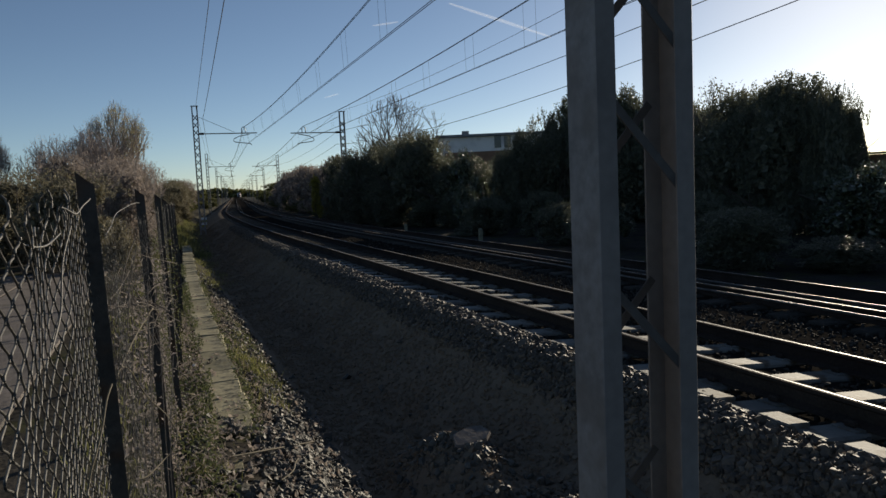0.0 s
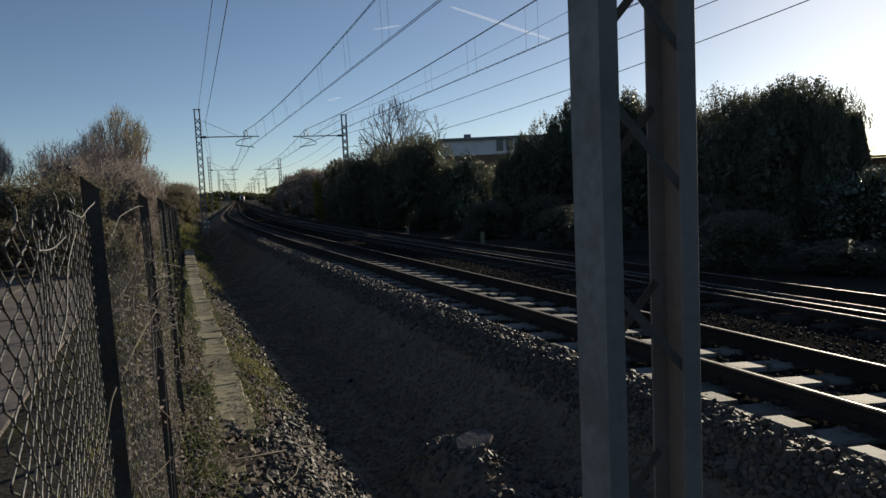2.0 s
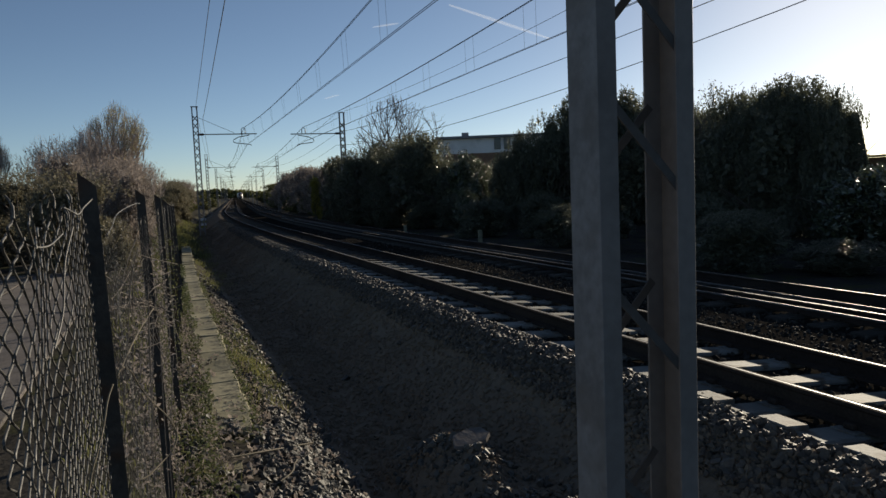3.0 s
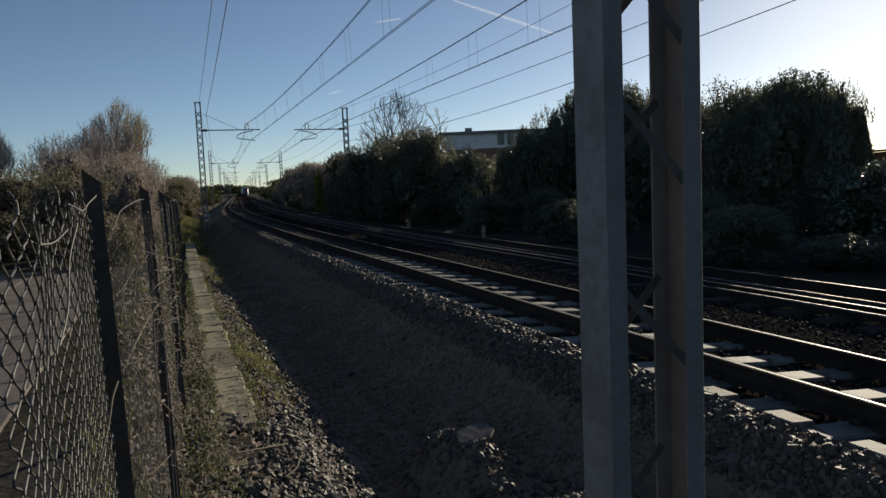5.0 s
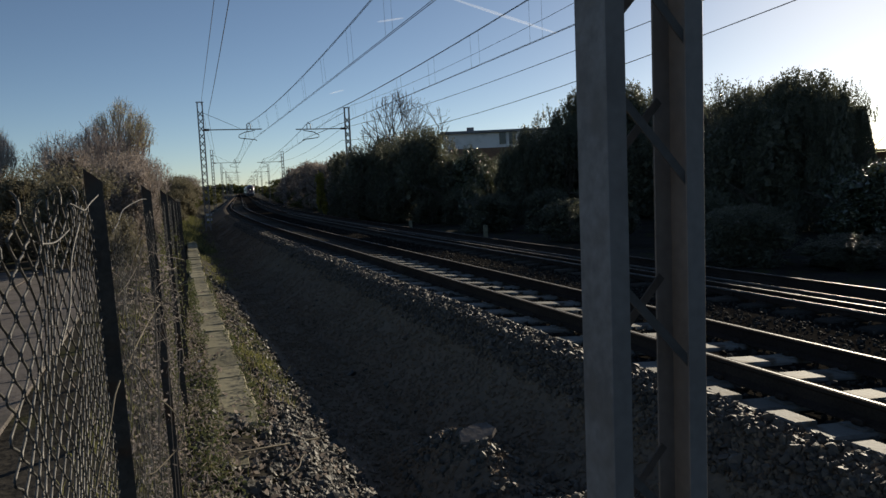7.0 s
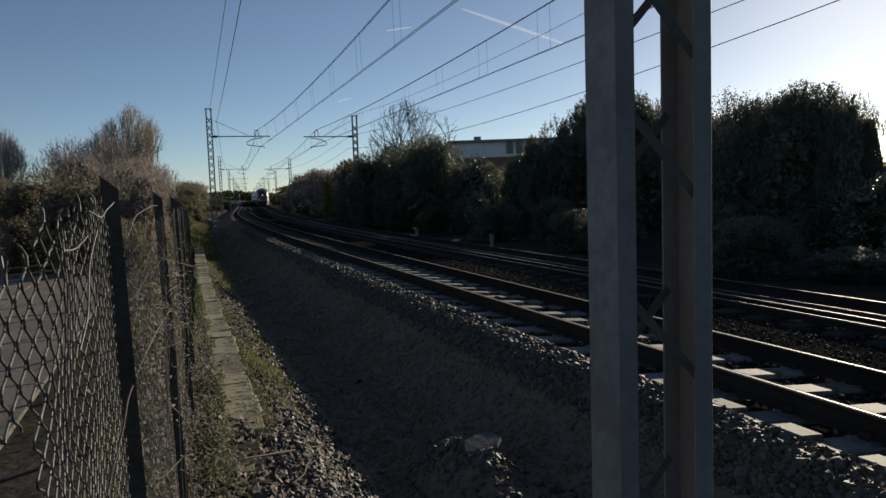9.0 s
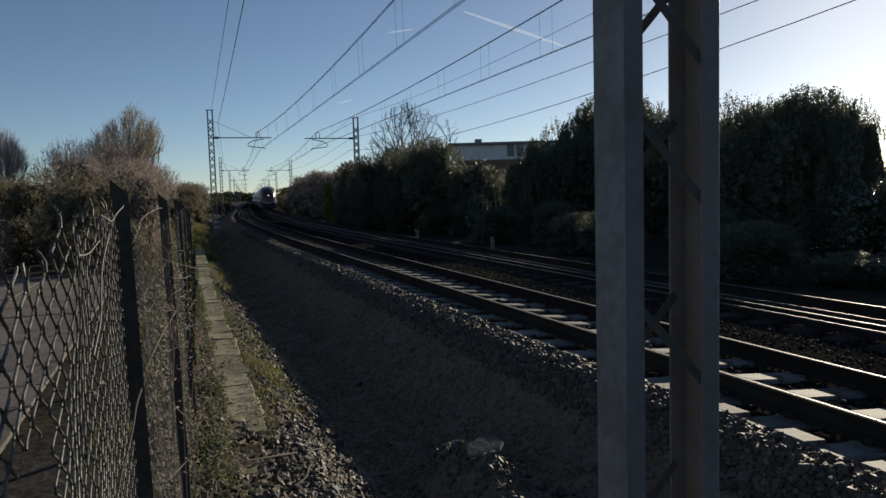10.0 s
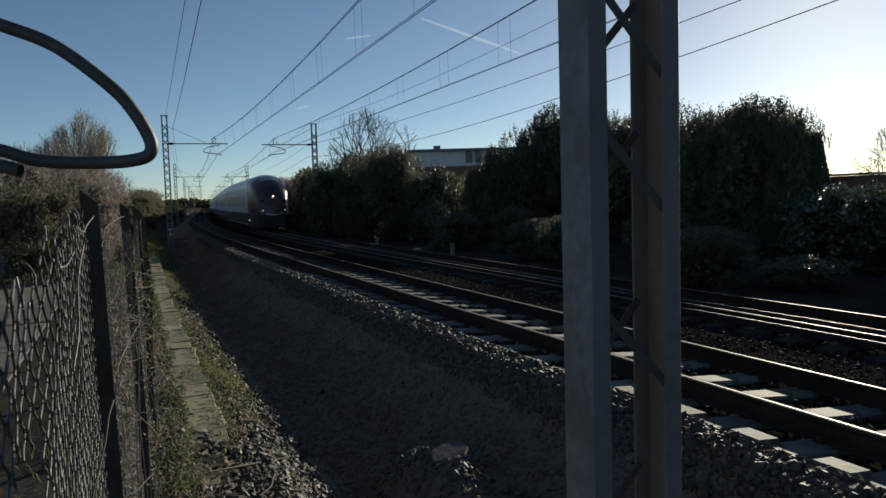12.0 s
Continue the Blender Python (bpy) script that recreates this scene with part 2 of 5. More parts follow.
def tube_arrays(path, radius, sides=5, ref=None):
    """Vertices and quads of a tube along a path; radius may be a list."""
    path = np.asarray(path, float)
    n = len(path)
    rad = np.broadcast_to(np.asarray(radius, float), (n,))
    tang = np.gradient(path, axis=0)
    tang /= np.linalg.norm(tang, axis=1)[:, None] + 1e-12
    if ref is None:
        ref = np.where(np.abs(tang[:, 2:3]) > 0.9, np.array([[1.0, 0, 0]]), np.array([[0, 0, 1.0]]))
    else:
        ref = np.array([ref], float)
    a = np.cross(tang, ref)
    a /= np.linalg.norm(a, axis=1)[:, None]
    b = np.cross(tang, a)
    ang = np.arange(sides) * 2 * math.pi / sides
    v = path[:, None] + rad[:, None, None] * (np.cos(ang)[None, :, None] * a[:, None] + np.sin(ang)[None, :, None] * b[:, None])
    i = np.arange(n - 1)[:, None] * sides
    j = np.arange(sides)[None, :]
    k = (j + 1) % sides
    f = np.stack([i + j, i + k, i + sides + k, i + sides + j], -1).reshape(-1, 4)
    return v.reshape(-1, 3), f


def tubes(paths, radius, sides=5):
    vs, fs, base = [], [], 0
    for idx, p in enumerate(paths):
        r = radius[idx] if isinstance(radius, list) else radius
        v, f = tube_arrays(p, r, sides)
        vs.append(v)
        fs.append(f + base)
        base += len(v)
    return np.concatenate(vs), np.concatenate(fs)


# ---- the line of the railway ----
HEAD, BEND_AT, BEND_R, BEND_BY = radians(21.5), 22.0, 790.0, radians(5.5)


def heading(s):
    return HEAD - min(max(s - BEND_AT, 0.0), BEND_R * BEND_BY) / BEND_R


def along(s, p, z=0.0):
    """The place s metres down the line and p metres to its right."""
    s, p, z = float(s), float(p), float(z)
    h = heading(s)
    if s <= BEND_AT:
        c = Vector((-math.sin(HEAD) * s, math.cos(HEAD) * s))
    else:
        b = Vector((-math.sin(HEAD), math.cos(HEAD))) * BEND_AT + BEND_R * Vector((math.cos(HEAD), math.sin(HEAD)))
        c = b - BEND_R * Vector((math.cos(h), math.sin(h)))
        c += max(0.0, s - BEND_AT - BEND_R * BEND_BY) * Vector((-math.sin(h), math.cos(h)))
    return Vector((c.x + p * math.cos(h), c.y + p * math.sin(h), z))


def stand(s, p, z=0.0, turn=0.0):
    """A pose on the line: local y runs down the line, x to its right."""
    q = along(s, p, z)
    return pose(q.x, q.y, q.z, 0, 0, math.degrees(heading(s)) + turn)


def top_one(p):
    return -0.083 * (p - 4.56)


def top_two(p):
    return -0.19 - 0.027 * (p - 8.55)


PROFILE = [(-900, -0.45), (-0.9, -0.45), (-0.3, -0.44), (0.3, -0.54), (1.0, -0.66), (1.3, -0.87), (1.7, -1.02), (2.45, -1.0), (3.7, -0.16), (3.95, -0.135), (4.05, top_one(4.05) - 0.225),
           (6.6, top_one(6.6) - 0.225), (7.3, -0.40), (8.0, top_two(8.0) - 0.225), (10.6, top_two(10.6) - 0.225), (10.95, -0.46), (11.9, -0.85), (13.0, -0.72), (900, -0.6)]
PP, PZ = np.array([a for a, b in PROFILE]), np.array([b for a, b in PROFILE])


def rough(x, y, amount):
    return amount * (noise.noise(Vector((x * 1.3, y * 1.3, 0.3))) + 0.6 * noise.noise(Vector((x * 3.7, y * 3.7, 4.1))))


def kerb_p(s):
    """The middle of the trough covers: they bend away towards the near end."""
    return float(np.interp(s, [5.8, 7.15, 8.6, 13.8, 19.5, 28.0, 36.0], [0.43, 0.52, 0.58, 0.63, 0.70, 0.88, 1.0]))


def mound(s, p):
    """Two heaps of spilt ballast in the ditch."""
    return 0.52 * math.exp(-(((s - 5.5) / 0.9) ** 2 + ((p - 2.25) / 0.42) ** 2)) + 0.62 * math.exp(-(((s - 3.7) / 0.8) ** 2 + ((p - 2.35) / 0.5) ** 2))


def ground_z(s, p):
    z = float(np.interp(p, PP, PZ))
    if -60 < s < 80 and -8 < p < 16:
        q = along(s, p)
        a = 0.07 if (1.1 < p < 3.4) else 0.03 if p < 3.4 else 0.02 if p < 11 else 0.08
        if p < -1.0:
            a = 0.004
        z += rough(q.x, q.y, a) + mound(s, p)
    return z


def build_ground():
    ss = np.concatenate([[-900, -300, -100, -40], np.arange(-20, 1, 1.0), np.arange(1, 16, 0.12), np.arange(16, 40, 0.4), np.arange(40, 130, 3), np.arange(130, 700, 15), [900, 1500, 3000]])
    ps = np.concatenate([[-2500, -900, -300, -100, -40, -20, -12, -8, -5, -3, -2], np.arange(-1.5, 0.6, 0.15), np.arange(0.6, 4.1, 0.08), np.arange(4.2, 11, 0.3), np.arange(11, 14, 0.25), [15, 18, 25, 40, 80, 200, 600, 2500]])
    v = [tuple(along(s, p, ground_z(s, p))) for s in ss for p in ps]
    n = len(ps)
    i, j = np.meshgrid(np.arange(len(ss) - 1), np.arange(n - 1), indexing="ij")
    f = np.stack([i * n + j, i * n + j + 1, (i + 1) * n + j + 1, (i + 1) * n + j], -1).reshape(-1, 4)
    pc = (ps[:-1] + ps[1:]) / 2
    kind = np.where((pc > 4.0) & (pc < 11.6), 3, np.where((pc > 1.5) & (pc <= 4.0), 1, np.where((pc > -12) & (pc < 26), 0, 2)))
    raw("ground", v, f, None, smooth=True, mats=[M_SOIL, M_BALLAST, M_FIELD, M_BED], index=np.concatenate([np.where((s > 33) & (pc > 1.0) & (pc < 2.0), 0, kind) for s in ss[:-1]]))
    tagged(bpy.data.objects["ground"], "bare soil, weeds and grey railway ballast in a low ditch", "ground", kind="structure")


build_ground()


def build_paving():
    """The worn paved lane behind the wire fence."""
    top = empty("pavement")
    tagged(top, "worn pale grey paving behind the wire fence", "pavement", kind="structure")
    sl = bmesh.new()
    box(sl, 1.96, 2.96, 0.12, bevel=0.012)
    first = None
    for i in range(-6, 8):
        for j in range(4):
            m = stand(2.0 + i * 3.0, -2.5 - 2.0 * j, -0.485 + 0.004 * ((i * 3 + j * 5) % 4))
            if first is None:
                first = part("slab", sl, M_PAVE, top)
                first.matrix_basis = m
            else:
                again(first, "slab", top, m)


build_paving()


# ---- tracks ----
def rail_mesh(name, p, top, parent, s0, s1):
    """A flat-bottomed rail swept along the line, its running surface polished."""
    half = [(0.036, 0.0), (0.036, -0.028), (0.011, -0.045), (0.010, -0.13), (0.07, -0.155), (0.075, -0.172)]
    sec = [(-x, z) for x, z in half[::-1]] + half
    sec.insert(6, (-0.011, 0.003)), sec.insert(7, (0.009, 0.003))
    ss = np.concatenate([np.arange(s0, 30, 2.0), np.arange(30, 200, 6.0), np.arange(200, s1, 25.0)])
    v = [tuple(along(s, p + x, top + z)) for s in ss for x, z in sec]
    n = len(sec)
    f, idx = [], []
    for i in range(len(ss) - 1):
        for k in range(n):
            a, b = i * n + k, i * n + (k + 1) % n
            f.append((a, b, b + n, a + n))
            idx.append(1 if k == 6 else 0)
    return raw(name, v, f, None, parent, "rusty steel rail with a bright worn running surface", mats=[M_RUST, M_RAILTOP], index=idx)


def build_track(label, near, far, lean, dark_from):
    """Rails on sleepers; sleepers past the last argument's distance take a darker colour."""
    track = tagged(empty("railway_track"), label, "railway track", group="running lines")
    mid = (near[0] + far[0]) / 2
    zmid = (near[1] + far[1]) / 2
    for p, z in (near, far):
        rail_mesh("rail", p, z, track, -30, 700)
    bm = bmesh.new()
    box(bm, 2.56, 0.29, 0.22, Matrix.Translation((0, 0, -0.11)), bevel=0.02)
    for x in (-0.75, 0.75):
        box(bm, 0.36, 0.2, 0.016, Matrix.Translation((x, 0, 0.006)))
    cl = bmesh.new()
    box(cl, 0.05, 0.09, 0.05, Matrix.Translation((0, 0, 0.025)), bevel=0.012)
    kinds, clip = [None, None], None
    rng = random.Random(4)
    for i in range(150):
        s = -9.51 + 0.69 * i
        m = stand(s + rng.uniform(-0.015, 0.015), mid, zmid - 0.186) @ pose(0, 0, 0, 0, lean, rng.uniform(-0.6, 0.6))
        k = int(s > dark_from)
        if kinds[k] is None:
            o = part("sleeper", bm.copy(), (M_SLEEPER, M_DARKSLEEPER)[k], track, ("pale concrete sleeper", "dark concrete sleeper")[k])
            o.matrix_basis = m
            kinds[k] = o
        else:
            o = again(kinds[k], "sleeper", track, m)
        if -2 < s < 16:
            for x in (-0.858, -0.642, 0.642, 0.858):
                k = Matrix.Translation((x, 0, 0.012))
                if clip is None:
                    clip = part("rail_clip", cl, M_RUST, o)
                    clip.matrix_basis = k
                else:
                    again(clip, "rail_clip", o, k)
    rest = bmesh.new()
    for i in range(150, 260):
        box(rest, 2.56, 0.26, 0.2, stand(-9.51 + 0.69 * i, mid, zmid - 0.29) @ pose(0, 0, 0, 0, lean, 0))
    tagged(part("distant_sleeper", rest, M_DARKSLEEPER, track), kind="stuff")


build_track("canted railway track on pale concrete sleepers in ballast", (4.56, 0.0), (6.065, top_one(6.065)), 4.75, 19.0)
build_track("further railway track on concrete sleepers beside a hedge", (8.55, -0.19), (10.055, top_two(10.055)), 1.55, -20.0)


def build_end_blocks():
    """Short blocks set flush in the ballast outside the nearer rail, between the sleeper ends."""
    bm = bmesh.new()
    box(bm, 0.21, 0.3, 0.14, Matrix.Translation((0, 0, -0.07)), bevel=0.012)
    first = part("concrete_block", bm, M_SLEEPER)
    tagged(first, "short pale concrete block set in ballast beside the rail", "block", group="blocks beside the rail")
    for i in range(8):
        m = stand(0.30 + 0.71 * i, 4.09, top_one(4.09) - 0.146, 1.5 * math.sin(i * 2.3)) @ pose(0, 0, 0, 0, 4.75, 0)
        put(first, m, i == 0)


build_end_blocks()


def line_thing(name, label, category, paths, radius, mat, sides=6):
    v, f = tubes(paths, radius, sides)
    return tagged(raw(name, v, f, mat, smooth=True), label, category)


def build_cables():
    for p, dz, name, label in ((8.33, -0.36, "track_cable", "pale cable lying beside the rail on ballast"), (9.35, -0.36, "track_cable", "grey cable lying between two rails")):
        line_thing(name, label, "cable", [[along(s, p + 0.01 * math.sin(s), dz + (0.12 if p < 9 else 0.06)) for s in np.arange(-10, 60, 1.0)]], 0.02, M_WIRE)


build_cables()


# ---- catenary masts and wires ----
MASTS_LEFT = [52.0, 110.0, 165.0, 220.0, 275.0, 330.0, 390.0]
MASTS_RIGHT = [51.5, 110.0, 165.0, 220.0, 275.0, 330.0, 390.0]


def channel(bm, x, side, d, flange, h, z0):
    """A U-channel: web at x, flanges towards side, d deep along y."""
    t, b = 0.009, 0.004
    half = [(0, d / 2 - b), (b, d / 2), (flange, d / 2), (flange, d / 2 - t), (t, d / 2 - t)]
    ring = half + [(u, -v) for u, v in half[::-1]]
    lo = [bm.verts.new((x + side * u, v, z0)) for u, v in ring]
    hi = [bm.verts.new((x + side * u, v, z0 + h)) for u, v in ring]
    n = len(ring)
    for k in range(n):
        bm.faces.new((lo[k], lo[(k + 1) % n], hi[(k + 1) % n], hi[k]))
    bm.faces.new(hi)
    bm.faces.new(lo[::-1])
    bmesh.ops.recalc_face_normals(bm, faces=bm.faces)


def build_near_mast():
    """Two steel channels laced with crossed flat bars; it stands beside the wire fence."""
    w, d, fl, h, z0 = 0.40, 0.182, 0.078, 8.6, -1.0
    q = stand(2.14, 1.587, 0.0)
    mast = tagged(empty("catenary_mast"), "grey laced steel catenary mast of two channels on a concrete foot", "mast", group="catenary masts")
    mast.matrix_basis = q
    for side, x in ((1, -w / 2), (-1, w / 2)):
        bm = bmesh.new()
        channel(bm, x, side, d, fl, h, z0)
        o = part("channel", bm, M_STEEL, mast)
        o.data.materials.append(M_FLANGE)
        # Outer webs keep the lighter steel; all other faces take the darker one.
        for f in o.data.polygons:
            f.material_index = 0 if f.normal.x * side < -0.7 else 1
    # The bars' shade is put into their colour, darker than the channels.
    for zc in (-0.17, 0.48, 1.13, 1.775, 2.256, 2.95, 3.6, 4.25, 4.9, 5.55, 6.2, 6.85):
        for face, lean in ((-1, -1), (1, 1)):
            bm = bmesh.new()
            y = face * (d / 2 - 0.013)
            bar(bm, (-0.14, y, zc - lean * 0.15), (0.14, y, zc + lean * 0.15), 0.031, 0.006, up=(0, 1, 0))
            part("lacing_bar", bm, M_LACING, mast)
    ft = bmesh.new()
    box(ft, 0.8, 0.7, 0.5, Matrix.Translation((0, 0, -1.02)), bevel=0.03)
    part("concrete_foot", ft, M_CONCRETE, mast)


build_near_mast()


def registration(mast, m, reach, zc, zm):
    """Cantilever tube, insulator, hanger loop and S-shaped steady arm; reach is signed along x."""
    sg = 1 if reach > 0 else -1
    r = abs(reach)
    for name, path, rad, mat in (
        ("cantilever", [(0.1, 0, zc + 0.72), (r + 0.9, 0, zc + 0.72)], 0.04, M_STEEL),
        ("stay", [(0.1, 0, zc + 1.9), (r * 0.82, 0, zc + 0.78)], 0.014, M_CABLE),
        ("hanger", [(r - 0.12, 0, zc + 0.72), (r - 0.12, 0, zm - 0.05), (r - 0.06, 0, zm + 0.03), (r + 0.06, 0, zm + 0.03), (r + 0.12, 0, zm - 0.05), (r + 0.12, 0, zc + 0.72)], 0.03, M_INSUL),
        ("steady_arm", [(r + 0.4, 0, zc + 0.64), (r - 0.3, 0, zc + 0.52), (r - 0.66, 0, zc + 0.34), (r - 0.7, 0, zc + 0.2), (r - 0.58, 0, zc + 0.12), (r + 0.42, 0, zc + 0.0), (r + 0.5, 0, zc - 0.08)], 0.03, M_CABLE),
        ("insulator", [(0.14, 0, zc + 0.72), (0.5, 0, zc + 0.72)], 0.085, M_INSUL),
    ):
        v, f = tube_arrays([(sg * x, y, z) for x, y, z in path], rad, 6)
        o = raw(name, v, f, mat, mast, smooth=True)
    return mast


def build_lattice_mast(label, reach, height):
    mast = tagged(empty("catenary_mast"), label, "mast", group="catenary masts")
    w, d, fl = 0.40, 0.16, 0.08
    for side, x in ((1, -w / 2), (-1, w / 2)):
        bm = bmesh.new()
        channel(bm, x, side, d, fl, height + 0.9, -0.9)
        part("channel", bm, M_STEEL, mast)
    firsts = {}
    for face in (-1, 1):
        for k in range(int((height + 0.4) / 0.5)):
            for lean in (-1, 1):
                m = Matrix.Translation((0, face * (d / 2 + 0.005 + 0.009 * (lean > 0)), -0.5 + k * 0.5))
                if lean not in firsts:
                    bm = bmesh.new()
                    bar(bm, (-0.17, 0, -lean * 0.22), (0.17, 0, lean * 0.22), 0.05, 0.008, up=(0, 1, 0))
                    firsts[lean] = part("lacing_bar", bm, M_STEEL, mast)
                    firsts[lean].matrix_basis = m
                else:
                    again(firsts[lean], "lacing_bar", mast, m)
    cap = bmesh.new()
    box(cap, 0.5, 0.2, 0.05, Matrix.Translation((0, 0, height - 0.02)), bevel=0.01)
    part("cap", cap, M_STEEL, mast)
    registration(mast, None, reach, 5.2, 6.3)
    return mast


left_mast = build_lattice_mast("grey laced steel catenary mast with cantilever over the near track", 3.1, 7.8)
left_mast.matrix_basis = stand(MASTS_LEFT[0], 2.2)
for s in MASTS_LEFT[1:]:
    copy_thing(left_mast, stand(s, 2.2))
right_mast = build_lattice_mast("grey laced steel catenary mast rising out of the hedge", -2.75, 7.4)
right_mast.matrix_basis = stand(MASTS_RIGHT[0], 12.1, -0.1)
for s in MASTS_RIGHT[1:]:
    copy_thing(right_mast, stand(s, 12.1, -0.1))


def span(a, b, pa, pb, za, zb, sag, n=14):
    """A wire hung between two masts, with its sag."""
    u, v = along(a, pa), along(b, pb)
    return [(u.x + (v.x - u.x) * k / n, u.y + (v.y - u.y) * k / n, za + (zb - za) * k / n - 4 * sag * (k / n) * (1 - k / n)) for k in range(n + 1)]


def hung(stops, ends, sag, rest, dp=0.0, n=16):
    """A wire over all its masts: ends are (offset, height) at the near mast and at those beyond it; sag holds in the near span, rest further on."""
    (pa, za), (pb, zb) = ends
    path = []
    for a, b in zip(stops, stops[1:]):
        p0, z0 = (pa, za) if a < 3 else (pb, zb)
        p1, z1 = (pa, za) if b < 3 else (pb, zb)
        path += span(a, b, p0 + dp, p1 + dp, z0, z1, sag if b < 60 else rest, n)[:-1]
    return path + [tuple(along(stops[-1], pb + dp, zb))]


def build_catenary(label, stops, contact, messenger, sag):
    line = tagged(empty("overhead_line"), label, "overhead wire", group="overhead lines")
    for dp in (-0.03, 0.03):
        v, f = tube_arrays(hung(stops, contact, 0.03, 0.03, dp), 0.008, 5)
        raw("contact_wire", v, f, M_CABLE, line, smooth=True)
    for dp in (-0.02, 0.02):
        v, f = tube_arrays(hung(stops, messenger, sag, 0.5, dp), 0.009, 5)
        raw("messenger_wire", v, f, M_CABLE, line, smooth=True)
    for a, b in zip(stops[:4], stops[1:5]):
        low = span(a, b, *((contact[0][0], contact[1][0], contact[0][1], contact[1][1]) if a < 3 < b else (contact[1][0], contact[1][0], contact[1][1], contact[1][1])), 0.03, 120)
        top = span(a, b, *((messenger[0][0], messenger[1][0], messenger[0][1], messenger[1][1]) if a < 3 < b else (messenger[1][0], messenger[1][0], messenger[1][1], messenger[1][1])), sag if b < 60 else 0.5, 120)
        for k in range(6, 118, 10):
            for shift, dp in ((0, -0.03), (2, 0.03)):
                bm = bmesh.new()
                bar(bm, Vector(low[k + shift]) + Vector((dp, 0, 0)), Vector(top[k + shift]) + Vector((dp, 0, 0)), 0.005)
                part("dropper", bm, M_CABLE, line)


build_catenary("paired dark contact and messenger wires over the near track", [-48.0, 2.1] + MASTS_LEFT, ((5.25, 5.46), (5.5, 5.18)), ((5.28, 7.57), (5.35, 6.36)), 0.72)
build_catenary("paired dark contact and messenger wires over the further track", [-48.0, 2.1] + MASTS_RIGHT, ((9.28, 5.30), (9.38, 5.3)), ((9.3, 7.07), (9.31, 6.28)), 0.46)


def feeder(label, stops, ends, sag, rest, radius=0.011):
    line_thing("feeder_wire", label, "wire", [hung(stops, ends, sag, rest)], radius, M_CABLE, 5)


feeder("dark feeder wire between mast tops", [-48.0, 2.1] + MASTS_LEFT, ((1.26, 7.79), (2.3, 7.73)), 0.02, 0.4, 0.011)
feeder("dark feeder wire below the mast tops", [-48.0, 2.1] + MASTS_LEFT, ((1.52, 7.85), (2.7, 6.94)), 0.25, 0.3, 0.014)
feeder("dark return wire on the hedge side", [-48.0, 2.1] + MASTS_RIGHT, ((11.69, 5.91), (11.72, 5.87)), 0.49, 0.5)
feeder("dark return wire low on the hedge side", [-48.0, 2.1] + MASTS_RIGHT, ((11.69, 5.54), (11.62, 4.98)), 0.9, 0.6)
feeder("thin dark wire between mast tops on the hedge side", [-48.0, 2.1] + MASTS_RIGHT, ((11.7, 7.65), (11.69, 7.23)), 0.73, 0.5, 0.008)

# ---- wire fence ----
POSTS = [(-0.02, -0.75, 1.75), (-1.126, 2.339, 1.747), (-1.867, 4.52, 1.72), (-2.677, 6.85, 1.70), (-3.483, 9.1, 1.66), (-4.31, 11.4, 1.60), (-5.13, 13.7, 1.55), (-5.96, 16.0, 1.53), (-6.8, 18.3, 1.5)]


def build_post(x, y, top):
    """An angle-iron post, its head cut to a slant."""
    bm = bmesh.new()
    z0 = -0.75
    prof = [(-0.025, -0.025), (0.027, -0.025), (0.027, -0.019), (-0.019, -0.019), (-0.019, 0.027), (-0.025, 0.027)]
    lo = [bm.verts.new((a, b, z0 - top)) for a, b in prof]
    hi = [bm.verts.new((a, b, 0.015 - 0.9 * (a + 0.03))) for a, b in prof]
    n = len(prof)
    for k in range(n):
        bm.faces.new((lo[k], lo[(k + 1) % n], hi[(k + 1) % n], hi[k]))
    bm.faces.new(hi)
    bm.faces.new(lo[::-1])
    return bm


